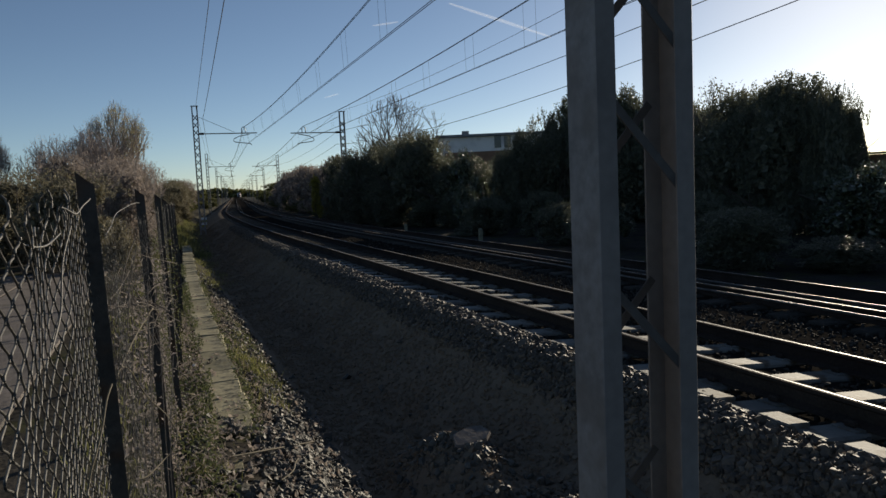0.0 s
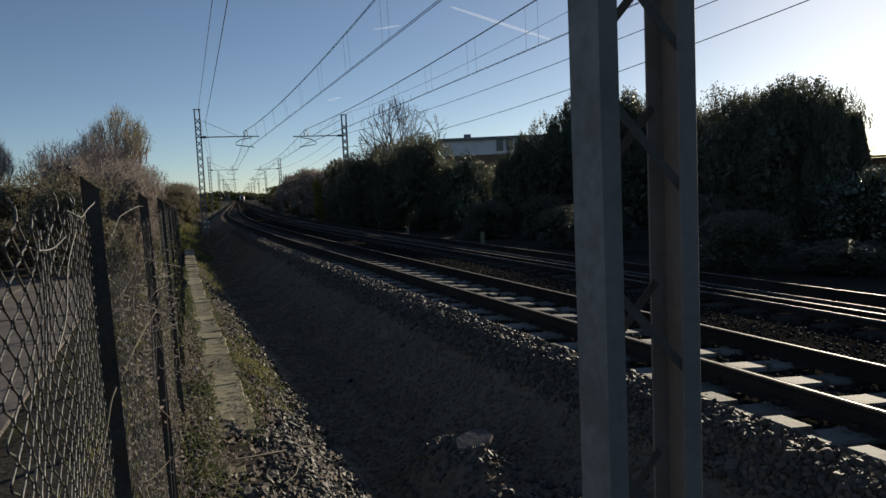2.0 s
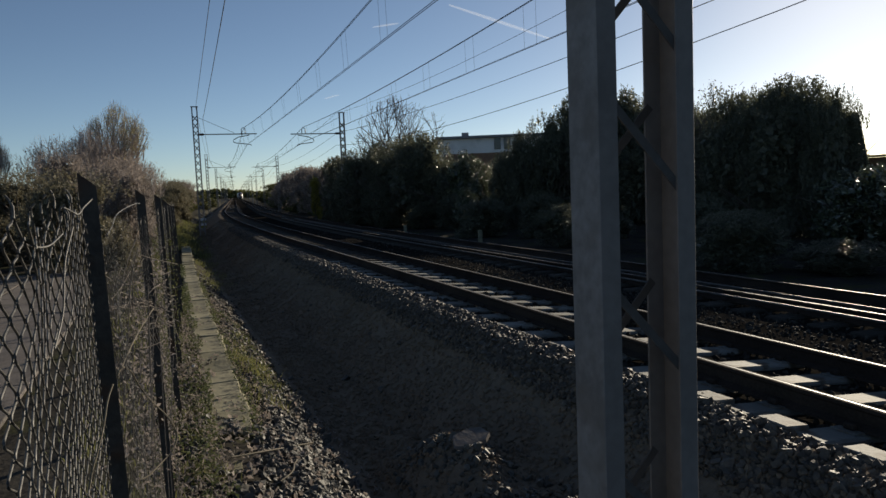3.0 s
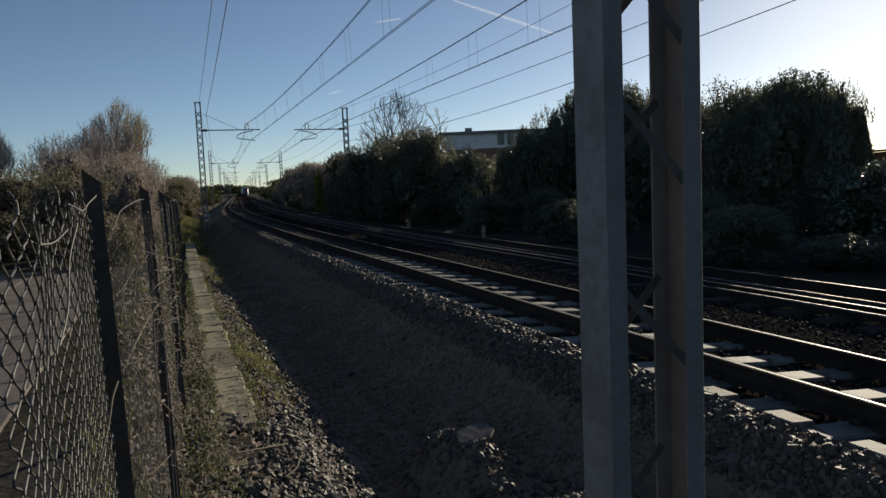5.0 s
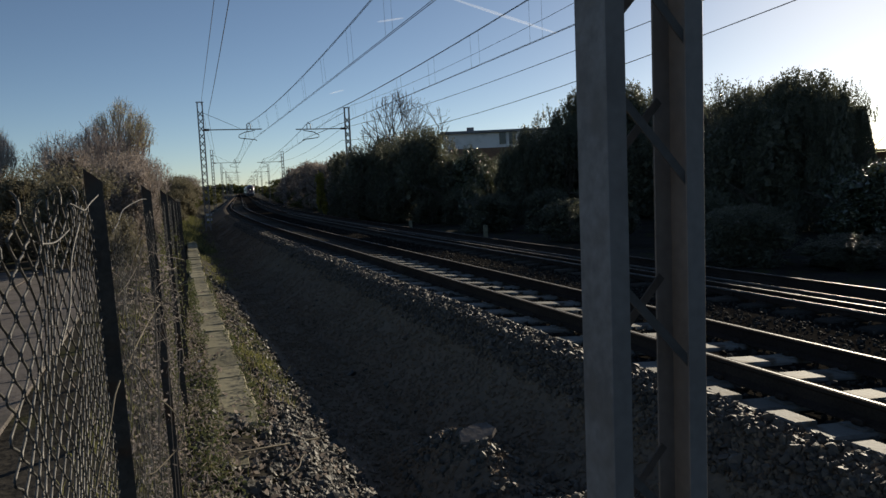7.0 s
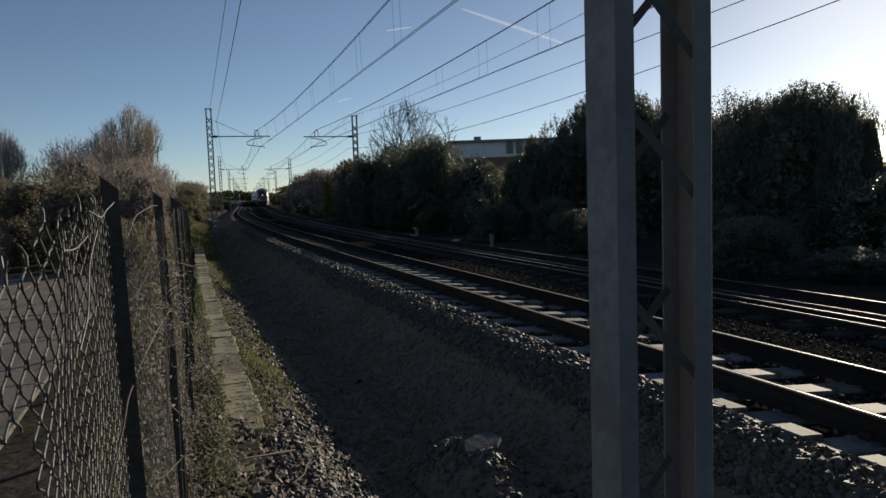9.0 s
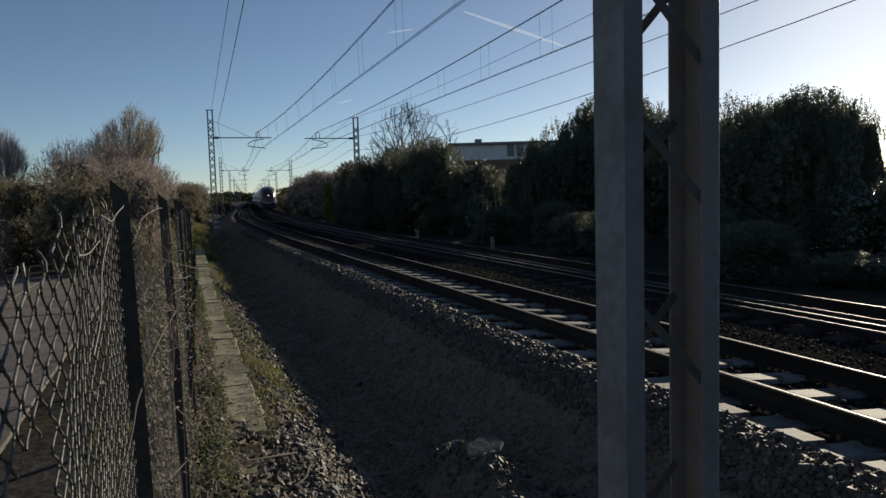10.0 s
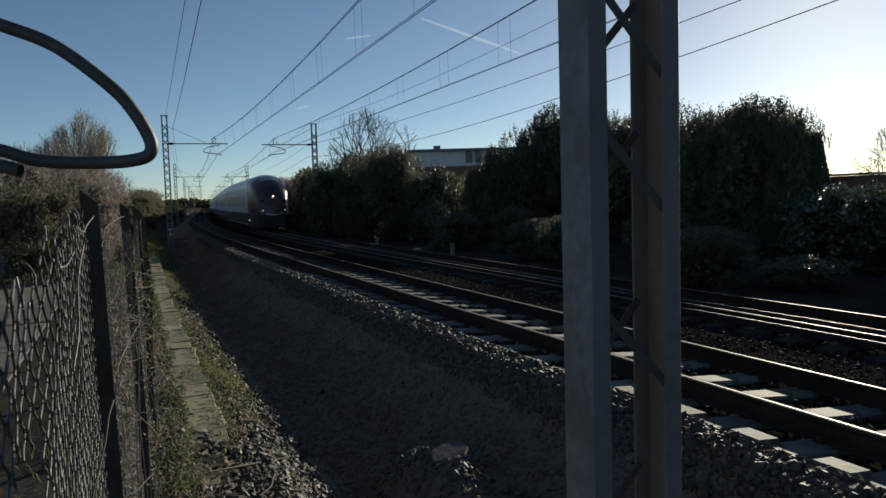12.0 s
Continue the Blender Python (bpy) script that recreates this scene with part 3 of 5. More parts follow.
def mesh_wires(line, top_at, z0, mesh, seed, tear=0.0, bulge=0.05, segs=3, wide=1.0, skew=0.0):
    """Woven zigzag wires of a chain-link panel along a line in plan; top_at(d) is its upper edge; skew: how far the old mesh has sagged askew."""
    rng = random.Random(seed)
    pts = np.array(line, float)
    step = np.hypot(*np.diff(pts, axis=0).T)
    acc = np.concatenate([[0], np.cumsum(step)])
    length = acc[-1]

    def place(d, o):
        x, y = np.interp(d, acc, pts[:, 0]), np.interp(d, acc, pts[:, 1])
        x2, y2 = np.interp(d + 0.05, acc, pts[:, 0]), np.interp(d + 0.05, acc, pts[:, 1])
        if d + 0.05 > length:
            x2, y2 = 2 * x - np.interp(d - 0.05, acc, pts[:, 0]), 2 * y - np.interp(d - 0.05, acc, pts[:, 1])
        k = math.hypot(x2 - x, y2 - y)
        return x - o * (y2 - y) / k, y + o * (x2 - x) / k

    paths = []
    d0, i = 0.0, -1
    while True:
        i += 1
        wave = mesh * wide
        d0 += wave
        if d0 > length:
            break
        f = d0 / length
        top = top_at(d0) + rng.uniform(-0.04, 0.01) - tear * rng.random() ** 2
        pitch = mesh * 1.05
        w0 = (1.8 + skew * (d0 - 1.0) - top) / pitch
        low = 1.30 + 0.05 * rng.random() if tear == 0.04 and 1.36 < d0 < 1.6 else z0
        rows = int((top - low) / pitch)
        path = []
        ph = i % 2
        for r in range(rows * segs + 1):
            w = w0 + r / segs
            k = abs(((w + ph) % 2) - 1)
            k = 0.5 - 0.5 * math.cos(math.pi * k)
            d = d0 + (k - 0.5) * wave * 1.3
            z = 1.8 - w * pitch + skew * (d - 1.0)
            o = bulge * math.sin(3.1 * d + 1.7 * z + seed) * 0.5 + 0.012 * noise.noise(Vector((d * 3, z * 3, seed))) + 0.003 * math.cos(math.pi * (w + ph))
            dz = 0.012 * noise.noise(Vector((d * 2, z * 2, seed + 9)))
            dd = 0.008 * noise.noise(Vector((d * 2.5, z * 2.5, seed + 5)))
            x, y = place(min(max(d + dd, 0.0), length), o)
            path.append((x, y, z + dz))
        if path:
            if rng.random() < 0.6:
                x, y, z = path[0]
                a = rng.uniform(0, 6.28)
                path = [(x + 0.012 * math.cos(a), y + 0.012 * math.sin(a), z + 0.035), (x + 0.006 * math.cos(a), y + 0.006 * math.sin(a), z + 0.028), (x, y, z + 0.015)] + path
            paths.append(path)
    return paths


def build_fence():
    fence = tagged(empty("wire_fence"), "rusty chain-link fence with dark angle-iron posts, torn along its top", "fence")
    for x, y, top in POSTS:
        o = part("post", build_post(x, y, top), M_POST, fence, "dark angle-iron post with a slanted head")
        o.matrix_basis = pose(x, y, top, 0, -1.4, 0) @ pose(0, 0, 0, 0, 0, 25)
    for i in range(len(POSTS) - 1):
        (x0, y0, t0), (x1, y1, t1) = POSTS[i], POSTS[i + 1]
        if i == 0:
            line = [(x1, y1), (-0.90, 1.71), (-0.79, 1.4), (-0.70, 1.15), (-0.63, 0.945), (-0.589, 0.846), (-0.555, 0.76), (-0.50, 0.62), (-0.44, 0.45)]
            paths = mesh_wires(line, lambda d: 1.65 if d < 1.22 else 1.58 if d < 1.5 else 1.64, -0.5, 0.030, 1, 0.04, 0.012, 6, 1.75, 0.17)
        else:
            paths = mesh_wires([(x0, y0), (x1, y1)], lambda d: 1.56, -0.5, 0.033 if i < 3 else 0.05, i + 1, 0.05, 0.05, 3 if i < 2 else 2, 1.7)
        v, f = tubes(paths, 0.0024 if i < 1 else 0.0009 if i < 3 else 0.0014, 5 if i < 1 else 3)
        raw("mesh_panel", v, f, M_WIRE, fence, "dull woven chain-link wire", smooth=True)
    loose = [
        [(-1.12, 2.33, 1.672), (-1.1, 2.312, 1.67), (-1.075, 2.21, 1.648), (-1.044, 2.107, 1.627), (-0.992, 1.958, 1.642), (-0.941, 1.829, 1.65), (-0.936, 1.808, 1.647), (-0.939, 1.807, 1.631), (-0.939, 1.805, 1.61), (-0.943, 1.803, 1.583)],
        [(-1.86, 4.5, 1.64), (-1.75, 4.15, 1.64), (-1.6, 3.6, 1.60), (-1.45, 3.2, 1.55), (-1.37, 2.97, 1.52)],
        [(-0.765, 1.333, 1.598), (-0.793, 1.402, 1.583), (-0.824, 1.501, 1.571), (-0.857, 1.601, 1.569), (-0.911, 1.742, 1.579), (-0.933, 1.803, 1.587), (-0.928, 1.784, 1.596)],
        [(-0.93, 1.85, 1.60), (-0.89, 1.72, 1.52), (-0.84, 1.6, 1.42), (-0.80, 1.48, 1.36)],
    ]
    for p in loose:
        v, f = tube_arrays(smooth_path(p, 6), 0.0022, 6)
        raw("loose_wire", v, f, M_WIRE, fence, "bent loose tension wire", smooth=True)


def smooth_path(pts, n=6):
    """Catmull-Rom through the points."""
    p = [Vector(q) for q in pts]
    p = [p[0] * 2 - p[1]] + p + [p[-1] * 2 - p[-2]]
    out = []
    for i in range(1, len(p) - 2):
        for k in range(n):
            t = k / n
            out.append(tuple(0.5 * ((2 * p[i]) + (p[i + 1] - p[i - 1]) * t + (2 * p[i - 1] - 5 * p[i] + 4 * p[i + 1] - p[i + 2]) * t * t + (3 * p[i] - p[i - 1] - 3 * p[i + 1] + p[i + 2]) * t ** 3)))
    out.append(tuple(p[-2]))
    return out


build_fence()

LOOP = [(-0.2087, 0.165, 1.754), (-0.1942, 0.165, 1.7486), (-0.1779, 0.165, 1.7417), (-0.1618, 0.165, 1.7289), (-0.1554, 0.165, 1.721), (-0.1517, 0.165, 1.7141), (-0.1509, 0.165, 1.7102), (-0.1524, 0.165, 1.7079),
        (-0.1563, 0.165, 1.7068), (-0.1631, 0.165, 1.7063), (-0.1768, 0.165, 1.7066), (-0.1869, 0.165, 1.7078), (-0.1935, 0.165, 1.71), (-0.205, 0.164, 1.714), (-0.24, 0.16, 1.73), (-0.26, 0.155, 1.75)]
STUB = [(-0.25, 0.15, 1.725), (-0.225, 0.155, 1.713), (-0.203, 0.158, 1.7073), (-0.1909, 0.158, 1.7052), (-0.1872, 0.158, 1.7039)]


def build_loop():
    """A broken strand of fence wire, bent round on itself."""
    wire = tagged(empty("bent_wire", -0.25, 0.16, 1.72), "bent dark loop of broken fence wire", "wire")
    for name, pts in (("loop", LOOP), ("loose_end", STUB)):
        v, f = tube_arrays([(x + 0.25, y - 0.16, z - 1.72) for x, y, z in smooth_path(pts, 8)], 0.0020, 12, ref=(0, 1, 0))
        raw(name, v, f, M_WIRE, wire, smooth=True)


build_loop()


# ---- kerb of cable-trough covers ----
def build_trough():
    trough = tagged(empty("cable_trough"), "weathered concrete cable trough covers set in weeds", "cable trough")
    rng = random.Random(7)
    meshes = []
    for k in range(4):
        bm = bmesh.new()
        box(bm, 0.38, 0.585, 0.09, bevel=0.014)
        for v in bm.verts:
            v.co += Vector((rng.uniform(-0.008, 0.008), rng.uniform(-0.008, 0.008), rng.uniform(-0.004, 0.004)))
        meshes.append(bm)
    firsts = []
    s = 5.95
    while s < 35.0:
        gap = rng.choice((0.0, 0.005, 0.01, 0.02, 0.06))
        near = s < 7.2
        if not (near and rng.random() < 0.2) and not 6.35 < s < 6.8:
            m = stand(s, kerb_p(s) + rng.uniform(-0.02, 0.02), -0.55 + rng.uniform(-0.012, 0.012) - (0.012 if near else 0)) @ pose(0, 0, 0, rng.uniform(-2, 2), rng.uniform(-3, 3), rng.uniform(-4, 4))
            if near:
                m = m @ Matrix.Diagonal((rng.uniform(0.35, 0.5), rng.uniform(0.3, 0.45), 1, 1))
            if len(firsts) < 4:
                o = part("cover", meshes[len(firsts)], M_CONCRETE, trough)
                o.matrix_basis = m
                firsts.append(o)
            else:
                again(firsts[rng.randrange(4)], "cover", trough, m)
        s += 0.6 + gap


build_trough()


# ---- stones ----
def stone_shapes(rng, k):
    base = bmesh.new()
    bmesh.ops.create_icosphere(base, subdivisions=1, radius=1.0)
    base.verts.ensure_lookup_table()
    v = np.array([q.co for q in base.verts])
    f = np.array([[q.index for q in t.verts] for t in base.faces])
    base.free()
    out = []
    for _ in range(k):
        w = v * rng.uniform(0.5, 1.35, (len(v), 1)) * rng.uniform(0.45, 1.25, (1, 3))
        out.append(np.round(w * 1.6) / 1.6 * 0.45 + w * 0.55)
    return out, f


def turns(rng, n):
    q = rng.normal(size=(n, 4))
    q /= np.linalg.norm(q, axis=1)[:, None]
    w, x, y, z = q.T
    return np.stack([1 - 2 * (y * y + z * z), 2 * (x * y - w * z), 2 * (x * z + w * y), 2 * (x * y + w * z), 1 - 2 * (x * x + z * z), 2 * (y * z - w * x), 2 * (x * z - w * y), 2 * (y * z + w * x), 1 - 2 * (x * x + y * y)], -1).reshape(n, 3, 3)


def build_stones():
    rng = np.random.default_rng(11)
    shapes, f = stone_shapes(rng, 12)
    sp = []
    for n, s0, s1, p0, p1 in ((9000, 1.5, 9, 0.95, 3.5), (6500, 1.5, 16, 3.4, 4.08), (6000, 9, 24, 1.0, 3.6), (6000, 16, 45, 3.45, 4.12), (8000, 1, 20, 4.1, 8.1), (4000, 1, 24, 8.0, 11.6), (3500, 2, 14, 0.1, 1.0), (2500, 20, 50, 4.1, 8.0), (2500, 2.5, 7.3, 0.4, 1.2), (5000, 2.5, 9.5, 0.95, 1.6), (5000, 4, 32, 3.55, 4.02), (1500, -9, 1.6, 3.4, 4.08), (1200, -9, 1.6, 0.95, 1.5), (2500, -9, 1.2, 4.1, 8.1), (1500, 1, 16, 6.6, 8.0)):
        s = s0 + (s1 - s0) * rng.random(n) ** 1.25
        sp.append(np.stack([s, rng.uniform(p0, p1, n)], -1))
    sp = np.concatenate(sp)
    keep = []
    for s, p in sp:
        on1 = 4.02 < p < 6.6 and abs(((s + 9.51 + 0.345) % 0.69) - 0.345) < 0.165
        on2 = 8.0 < p < 10.6 and abs(((s + 9.51 + 0.345) % 0.69) - 0.345) < 0.165
        kerb = abs(p - kerb_p(s)) < 0.22 and s > 5.8 and noise.noise(Vector((s * 1.7, p * 5, 7.7))) < 0.25
        ditch = 1.5 < p < 3.35 and rng.random() < (0.985 if mound(s, p) < 0.1 else 0.7 if mound(s, p) < 0.3 else 0.2)
        keep.append(not (on1 or on2 or kerb or ditch))
    sp = sp[np.array(keep)]
    n = len(sp)
    pos = np.array([along(s, p, ground_z(s, p)) for s, p in sp])
    size = rng.uniform(0.018, 0.042, n) * np.where(rng.random(n) < 0.06, 1.5, 1.0)
    pos[:, 2] += np.where(np.abs(sp[:, 1] - np.array([kerb_p(s) for s in sp[:, 0]])) < 0.23, np.where(sp[:, 0] > 5.7, 0.05, 0.0), 0.0)
    size = np.where((sp[:, 1] > 6.6) & (sp[:, 1] < 8.0), size * 0.7, size)
    size = np.where((sp[:, 1] < 1.0) & (sp[:, 0] > 7.2), size * 0.55, size)
    pos[:, 2] += size * 0.35
    rot = turns(rng, n)
    which = rng.integers(0, len(shapes), n)
    allv = np.stack(shapes)[which] * size[:, None, None]
    v = np.einsum("nij,nkj->nki", rot, allv) + pos[:, None]
    k = v.shape[1]
    bank = (sp[:, 1] > 2.6) & (sp[:, 1] < 4.15)
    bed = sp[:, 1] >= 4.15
    for name, mat, label, which in (("ballast_stones", M_STONE, "loose grey crushed ballast stones", ~bank & ~bed), ("bed_stones", M_BEDSTONE, "dark ballast stones between the rails", bed), ("shoulder_stones", M_DUSTY, "dusty crushed stones on the ballast shoulder", bank)):
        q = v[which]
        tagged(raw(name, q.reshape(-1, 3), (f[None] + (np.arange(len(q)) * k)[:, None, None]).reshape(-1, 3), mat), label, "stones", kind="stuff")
    n = 42000
    s, p = 0.5 + 60 * rng.random(n) ** 1.9, 1.6 + 2.4 * rng.random(n)
    pos = np.array([along(a, b, ground_z(a, b)) for a, b in zip(s, p)])
    size = rng.uniform(0.018, 0.038, n)
    v = np.einsum("nij,nkj->nki", turns(rng, n), np.stack(shapes)[rng.integers(0, len(shapes), n)] * size[:, None, None]) + pos[:, None]
    faces = (f[None] + (np.arange(n) * v.shape[1])[:, None, None]).reshape(-1, 3)
    tagged(raw("ditch_stones", v.reshape(-1, 3), faces, M_BALLAST), "brown stones half sunk in the ditch side, lightened for haze", "stones", kind="stuff")


build_stones()


def build_slab():
    bm = bmesh.new()
    rng = random.Random(3)
    ring = [(-0.17, -0.08), (-0.07, -0.13), (0.11, -0.1), (0.18, -0.02), (0.14, 0.09), (0.02, 0.12), (-0.13, 0.08)]
    lo = [bm.verts.new((x, y, 0)) for x, y in ring]
    hi = [bm.verts.new((x * 0.95, y * 0.95, 0.035 + rng.uniform(-0.006, 0.006))) for x, y in ring]
    for k in range(len(ring)):
        bm.faces.new((lo[k], lo[(k + 1) % 7], hi[(k + 1) % 7], hi[k]))
    bm.faces.new(hi)
    bm.faces.new(lo[::-1])
    o = part("broken_slab", bm, M_PAVE)
    q = along(5.45, 2.32)
    o.matrix_basis = pose(q.x, q.y, ground_z(5.45, 2.32) + 0.035, 14, -6, 20)
    tagged(o, "broken flat piece of concrete on spilt ballast", "concrete slab")


build_slab()


# ---- plants ----
def leaf_arrays(pos, size, rng, droop=0.0, slim=0.55):
    """Small pointed leaves, each a bent pair of triangles on four corners."""
    n = len(pos)
    rot = turns(rng, n)
    sz = size * rng.uniform(0.6, 1.3, n)
    base = np.array([[0, -0.5, 0], [slim * 0.5, 0.0, 0.1], [0, 0.55, 0], [-slim * 0.5, 0.0, 0.1]])
    v = np.einsum("nij,kj->nki", rot, base) * sz[:, None, None] + pos[:, None]
    f = (np.arange(n) * 4)[:, None] + np.array([[0, 1, 2, 3]])
    return v.reshape(-1, 3), f


def merge(parts):
    vs, fs, b = [], [], 0
    for v, f in parts:
        vs.append(v)
        fs.append(np.asarray(f) + b)
        b += len(v)
    return np.concatenate(vs), np.concatenate(fs)


def crown_points(rng, n, rx, ry, h, z0, lumps, inner=0.25, lobes=18):
    """Points in a lumpy crown: many overlapping lobes of foliage."""
    ang, zz = rng.uniform(0, 2 * math.pi, lobes), rng.random(lobes)
    rad = np.sqrt(rng.random(lobes))
    prof = np.sqrt(np.clip(1 - (np.clip(zz, 0, 1) * 1.02 - 0.25) ** 2 / 0.62, 0.08, 1))
    c = np.stack([rx * 0.72 * rad * np.cos(ang) * prof, ry * 0.72 * rad * np.sin(ang) * prof, z0 + h * (0.08 + 0.78 * zz)], -1)
    lr = lumps * rng.uniform(0.6, 1.25, lobes)
    which = rng.integers(0, lobes, n)
    d = rng.normal(size=(n, 3))
    d /= np.linalg.norm(d, axis=1)[:, None]
    r = lr[which] * (1 - inner * rng.random(n) ** 1.5) * (1 + 0.05 * rng.normal(size=n))
    p = c[which] + d * r[:, None]
    p[:, 2] = np.maximum(p[:, 2], z0 + 0.02 + 0.3 * rng.random(n))
    return p


def shoots(rng, n, rx, ry, h, z0, length, up=0.8):
    """Stiff shoots that stand out of the crown, with leaves up their sides."""
    out = []
    for _ in range(n):
        a, r = rng.uniform(0, 2 * math.pi), math.sqrt(rng.random()) * 0.85
        x, y = rx * r * math.cos(a), ry * r * math.sin(a)
        z = z0 + h * (0.95 - 0.32 * r * r)
        d = np.array([rng.normal() * 0.35, rng.normal() * 0.35, up])
        d /= np.linalg.norm(d)
        k = int(rng.integers(16, 28))
        t = np.linspace(-0.3, 1, k)[:, None] * length * rng.uniform(0.5, 1.2)
        out.append(np.array([x, y, z]) + d * t + rng.normal(size=(k, 3)) * 0.03)
    return np.concatenate(out)


def branch_paths(rng, start, way, length, radius, depth, spread, paths, radii, kinks=5, lift=0.15, kids=(3, 5)):
    p, d = np.array(start, float), np.array(way, float)
    d /= np.linalg.norm(d)
    pts, rr = [p.copy()], [radius]
    for k in range(kinks):
        d = d + rng.normal(size=3) * 0.13 + np.array([0, 0, lift * 0.3])
        d /= np.linalg.norm(d)
        p = p + d * length / kinks
        pts.append(p.copy())
        rr.append(radius * (1 - 0.75 * (k + 1) / kinks))
    paths.append(pts)
    radii.append(rr)
    if depth <= 0:
        return
    for _ in range(int(rng.integers(kids[0], kids[1] + 1))):
        u = rng.uniform(0.25, 1.0)
        i = min(int(u * kinks), kinks - 1)
        q = pts[i] + (pts[i + 1] - pts[i]) * (u * kinks - i)
        side = rng.normal(size=3)
        w = d + side / np.linalg.norm(side) * spread + np.array([0, 0, lift])
        branch_paths(rng, q, w, length * rng.uniform(0.5, 0.75), max(radius * 0.5, 0.004), depth - 1, spread, paths, radii, kinks, lift, kids)


def limbs(rng, name, starts, parent, mat, sides=4):
    paths, radii = [], []
    for st in starts:
        branch_paths(rng, *st, paths, radii)
    v, f = tubes(paths, radii, sides)
    raw(name, v, f, mat, parent, smooth=True)
    return paths


def build_bush(name, label, seed, rx, ry, h, leaves, size, mat, n_shoots=60, shoot=0.5, lump=0.7, category="bush", group="", lobes=22):
    rng = np.random.default_rng(seed)
    bush = tagged(empty(name), label, category, group)
    for _ in range(4):
        limbs(rng, "stem", [((rng.normal() * 0.25, rng.normal() * 0.25, -0.1), (rng.normal() * 0.5, rng.normal() * 0.5, 1), h * 0.6, 0.05, 1, 0.8)], bush, M_BARK)
    core = crown_points(np.random.default_rng(seed + 500), leaves // 4, rx * 0.92, ry * 0.92, h * 0.96, 0.0, lump * 0.85, 0.9, lobes)
    outer = crown_points(np.random.default_rng(seed + 500), leaves, rx, ry, h, 0.0, lump, 0.4, lobes)
    parts = [leaf_arrays(core, size * 2.6, rng, slim=0.9), leaf_arrays(outer, size, rng)]
    if n_shoots:
        parts.append(leaf_arrays(shoots(rng, n_shoots, rx, ry, h, 0.0, shoot), size * 0.9, rng))
    v, f = merge(parts)
    raw("crown", v, f, mat, bush)
    return bush


def scaled(s, p, z, turn, k, kz=None):
    q = along(s, p, z)
    return Matrix.LocRotScale((q.x, q.y, q.z), Euler((0, 0, radians(turn))), (k, k, kz or k))


HEDGE = "dark evergreen hedge bush beside the further track"
hedge_a = build_bush("hedge_bush", HEDGE, 21, 2.3, 2.0, 4.4, 22000, 0.09, M_HEDGE, 120, 0.38, 0.75, group="hedge bushes", lobes=38)
hedge_b = build_bush("hedge_bush", HEDGE, 22, 2.5, 2.1, 4.6, 22000, 0.09, M_HEDGE, 120, 0.4, 0.8, group="hedge bushes", lobes=38)
hedge_c = build_bush("hedge_bush", HEDGE, 23, 2.2, 2.2, 4.2, 22000, 0.09, M_HEDGE, 110, 0.36, 0.7, group="hedge bushes", lobes=38)
tall_hedge = build_bush("hedge_bush", HEDGE, 24, 1.35, 1.5, 5.1, 16000, 0.085, M_HEDGE, 90, 0.22, 0.55, group="hedge bushes", lobes=46)
first = True
for s, p, k, kz, turn in ((50.0, 12.3, 1.0, 1.06, 0), (51.6, 13.9, 1.1, 1.02, 80), (57.0, 12.7, 1.15, 1.06, 150), (60.3, 13.4, 1.2, 1.04, 210), (48.2, 13.7, 1.05, 1.0, 40), (54.2, 12.9, 1.0, 0.9, 300), (63.5, 14.0, 1.2, 1.0, 260), (46.2, 13.0, 0.8, 0.6, 10), (43.5, 13.1, 0.85, 0.55, 110), (48.6, 12.1, 0.6, 0.62, 170), (53.5, 12.1, 0.7, 0.66, 20)):
    put(tall_hedge, scaled(s, p, -0.75, turn, k, kz), first)
    first = False
ROW = [(19.15, 22.6, 2, 0.62, 1.22), (21.2, 23.0, 0, 1.2, 1.3), (23.6, 23.4, 2, 1.2, 1.32), (26.4, 24.6, 1, 1.0, 0.98), (32.5, 29.0, 1, 1.5, 1.22), (37.0, 29.0, 2, 1.6, 1.62), (35.0, 17.15, 0, 0.55, 0.95), (35.2, 18.45, 1, 0.61, 1.14), (36.0, 20.4, 2, 0.95, 1.41), (36.5, 23.08, 0, 1.25, 1.64), (36, 25.09, 1, 1.25, 1.57), (35, 27.41, 2, 1.49, 1.55)]
ROW += [(19.6, 22.5, 0, 0.5, 1.12), (20.9, 22.5, 1, 0.7, 1.18), (22.4, 23.0, 2, 0.8, 1.32), (24.8, 23.8, 0, 0.8, 1.28)]
ROW += [(33.0, 24.5, 2, 1.3, 1.15), (38.0, 23.5, 0, 1.3, 1.2), (40.9, 17.7, 1, 0.95, 0.88), (41.5, 16.6, 2, 1.1, 1.0), (43.0, 15.0, 0, 1.2, 1.26), (46.0, 14.8, 2, 1.2, 1.32), (50.0, 14.6, 1, 1.1, 1.2), (54.5, 14.6, 0, 1.1, 1.08), (28.5, 25.5, 0, 1.3, 1.2)]
ROW += [(7 + 2.4 * i, 14.6 + 1.4 * math.sin(i * 1.7) + 0.09 * i, i % 3, 0.62, 0.30 + 0.05 * ((i * 7) % 4)) for i in range(15) if i != 2]
ROW += [(12.2, 14.8, 2, 0.6, 0.2), (12.6, 19.4, 2, 0.8, 0.5), (6.4, 15.5, 1, 0.6, 0.42), (9.0, 18.5, 0, 0.8, 0.4)]
seen = set()
for i, (s, p, k, sc, sz) in enumerate(ROW):
    ob = (hedge_a, hedge_b, hedge_c)[k]
    put(ob, scaled(s, p, -0.75, 47 * i, sc, sz * (1.06 if sz > 1.15 else 1.0)), k not in seen)
    seen.add(k)

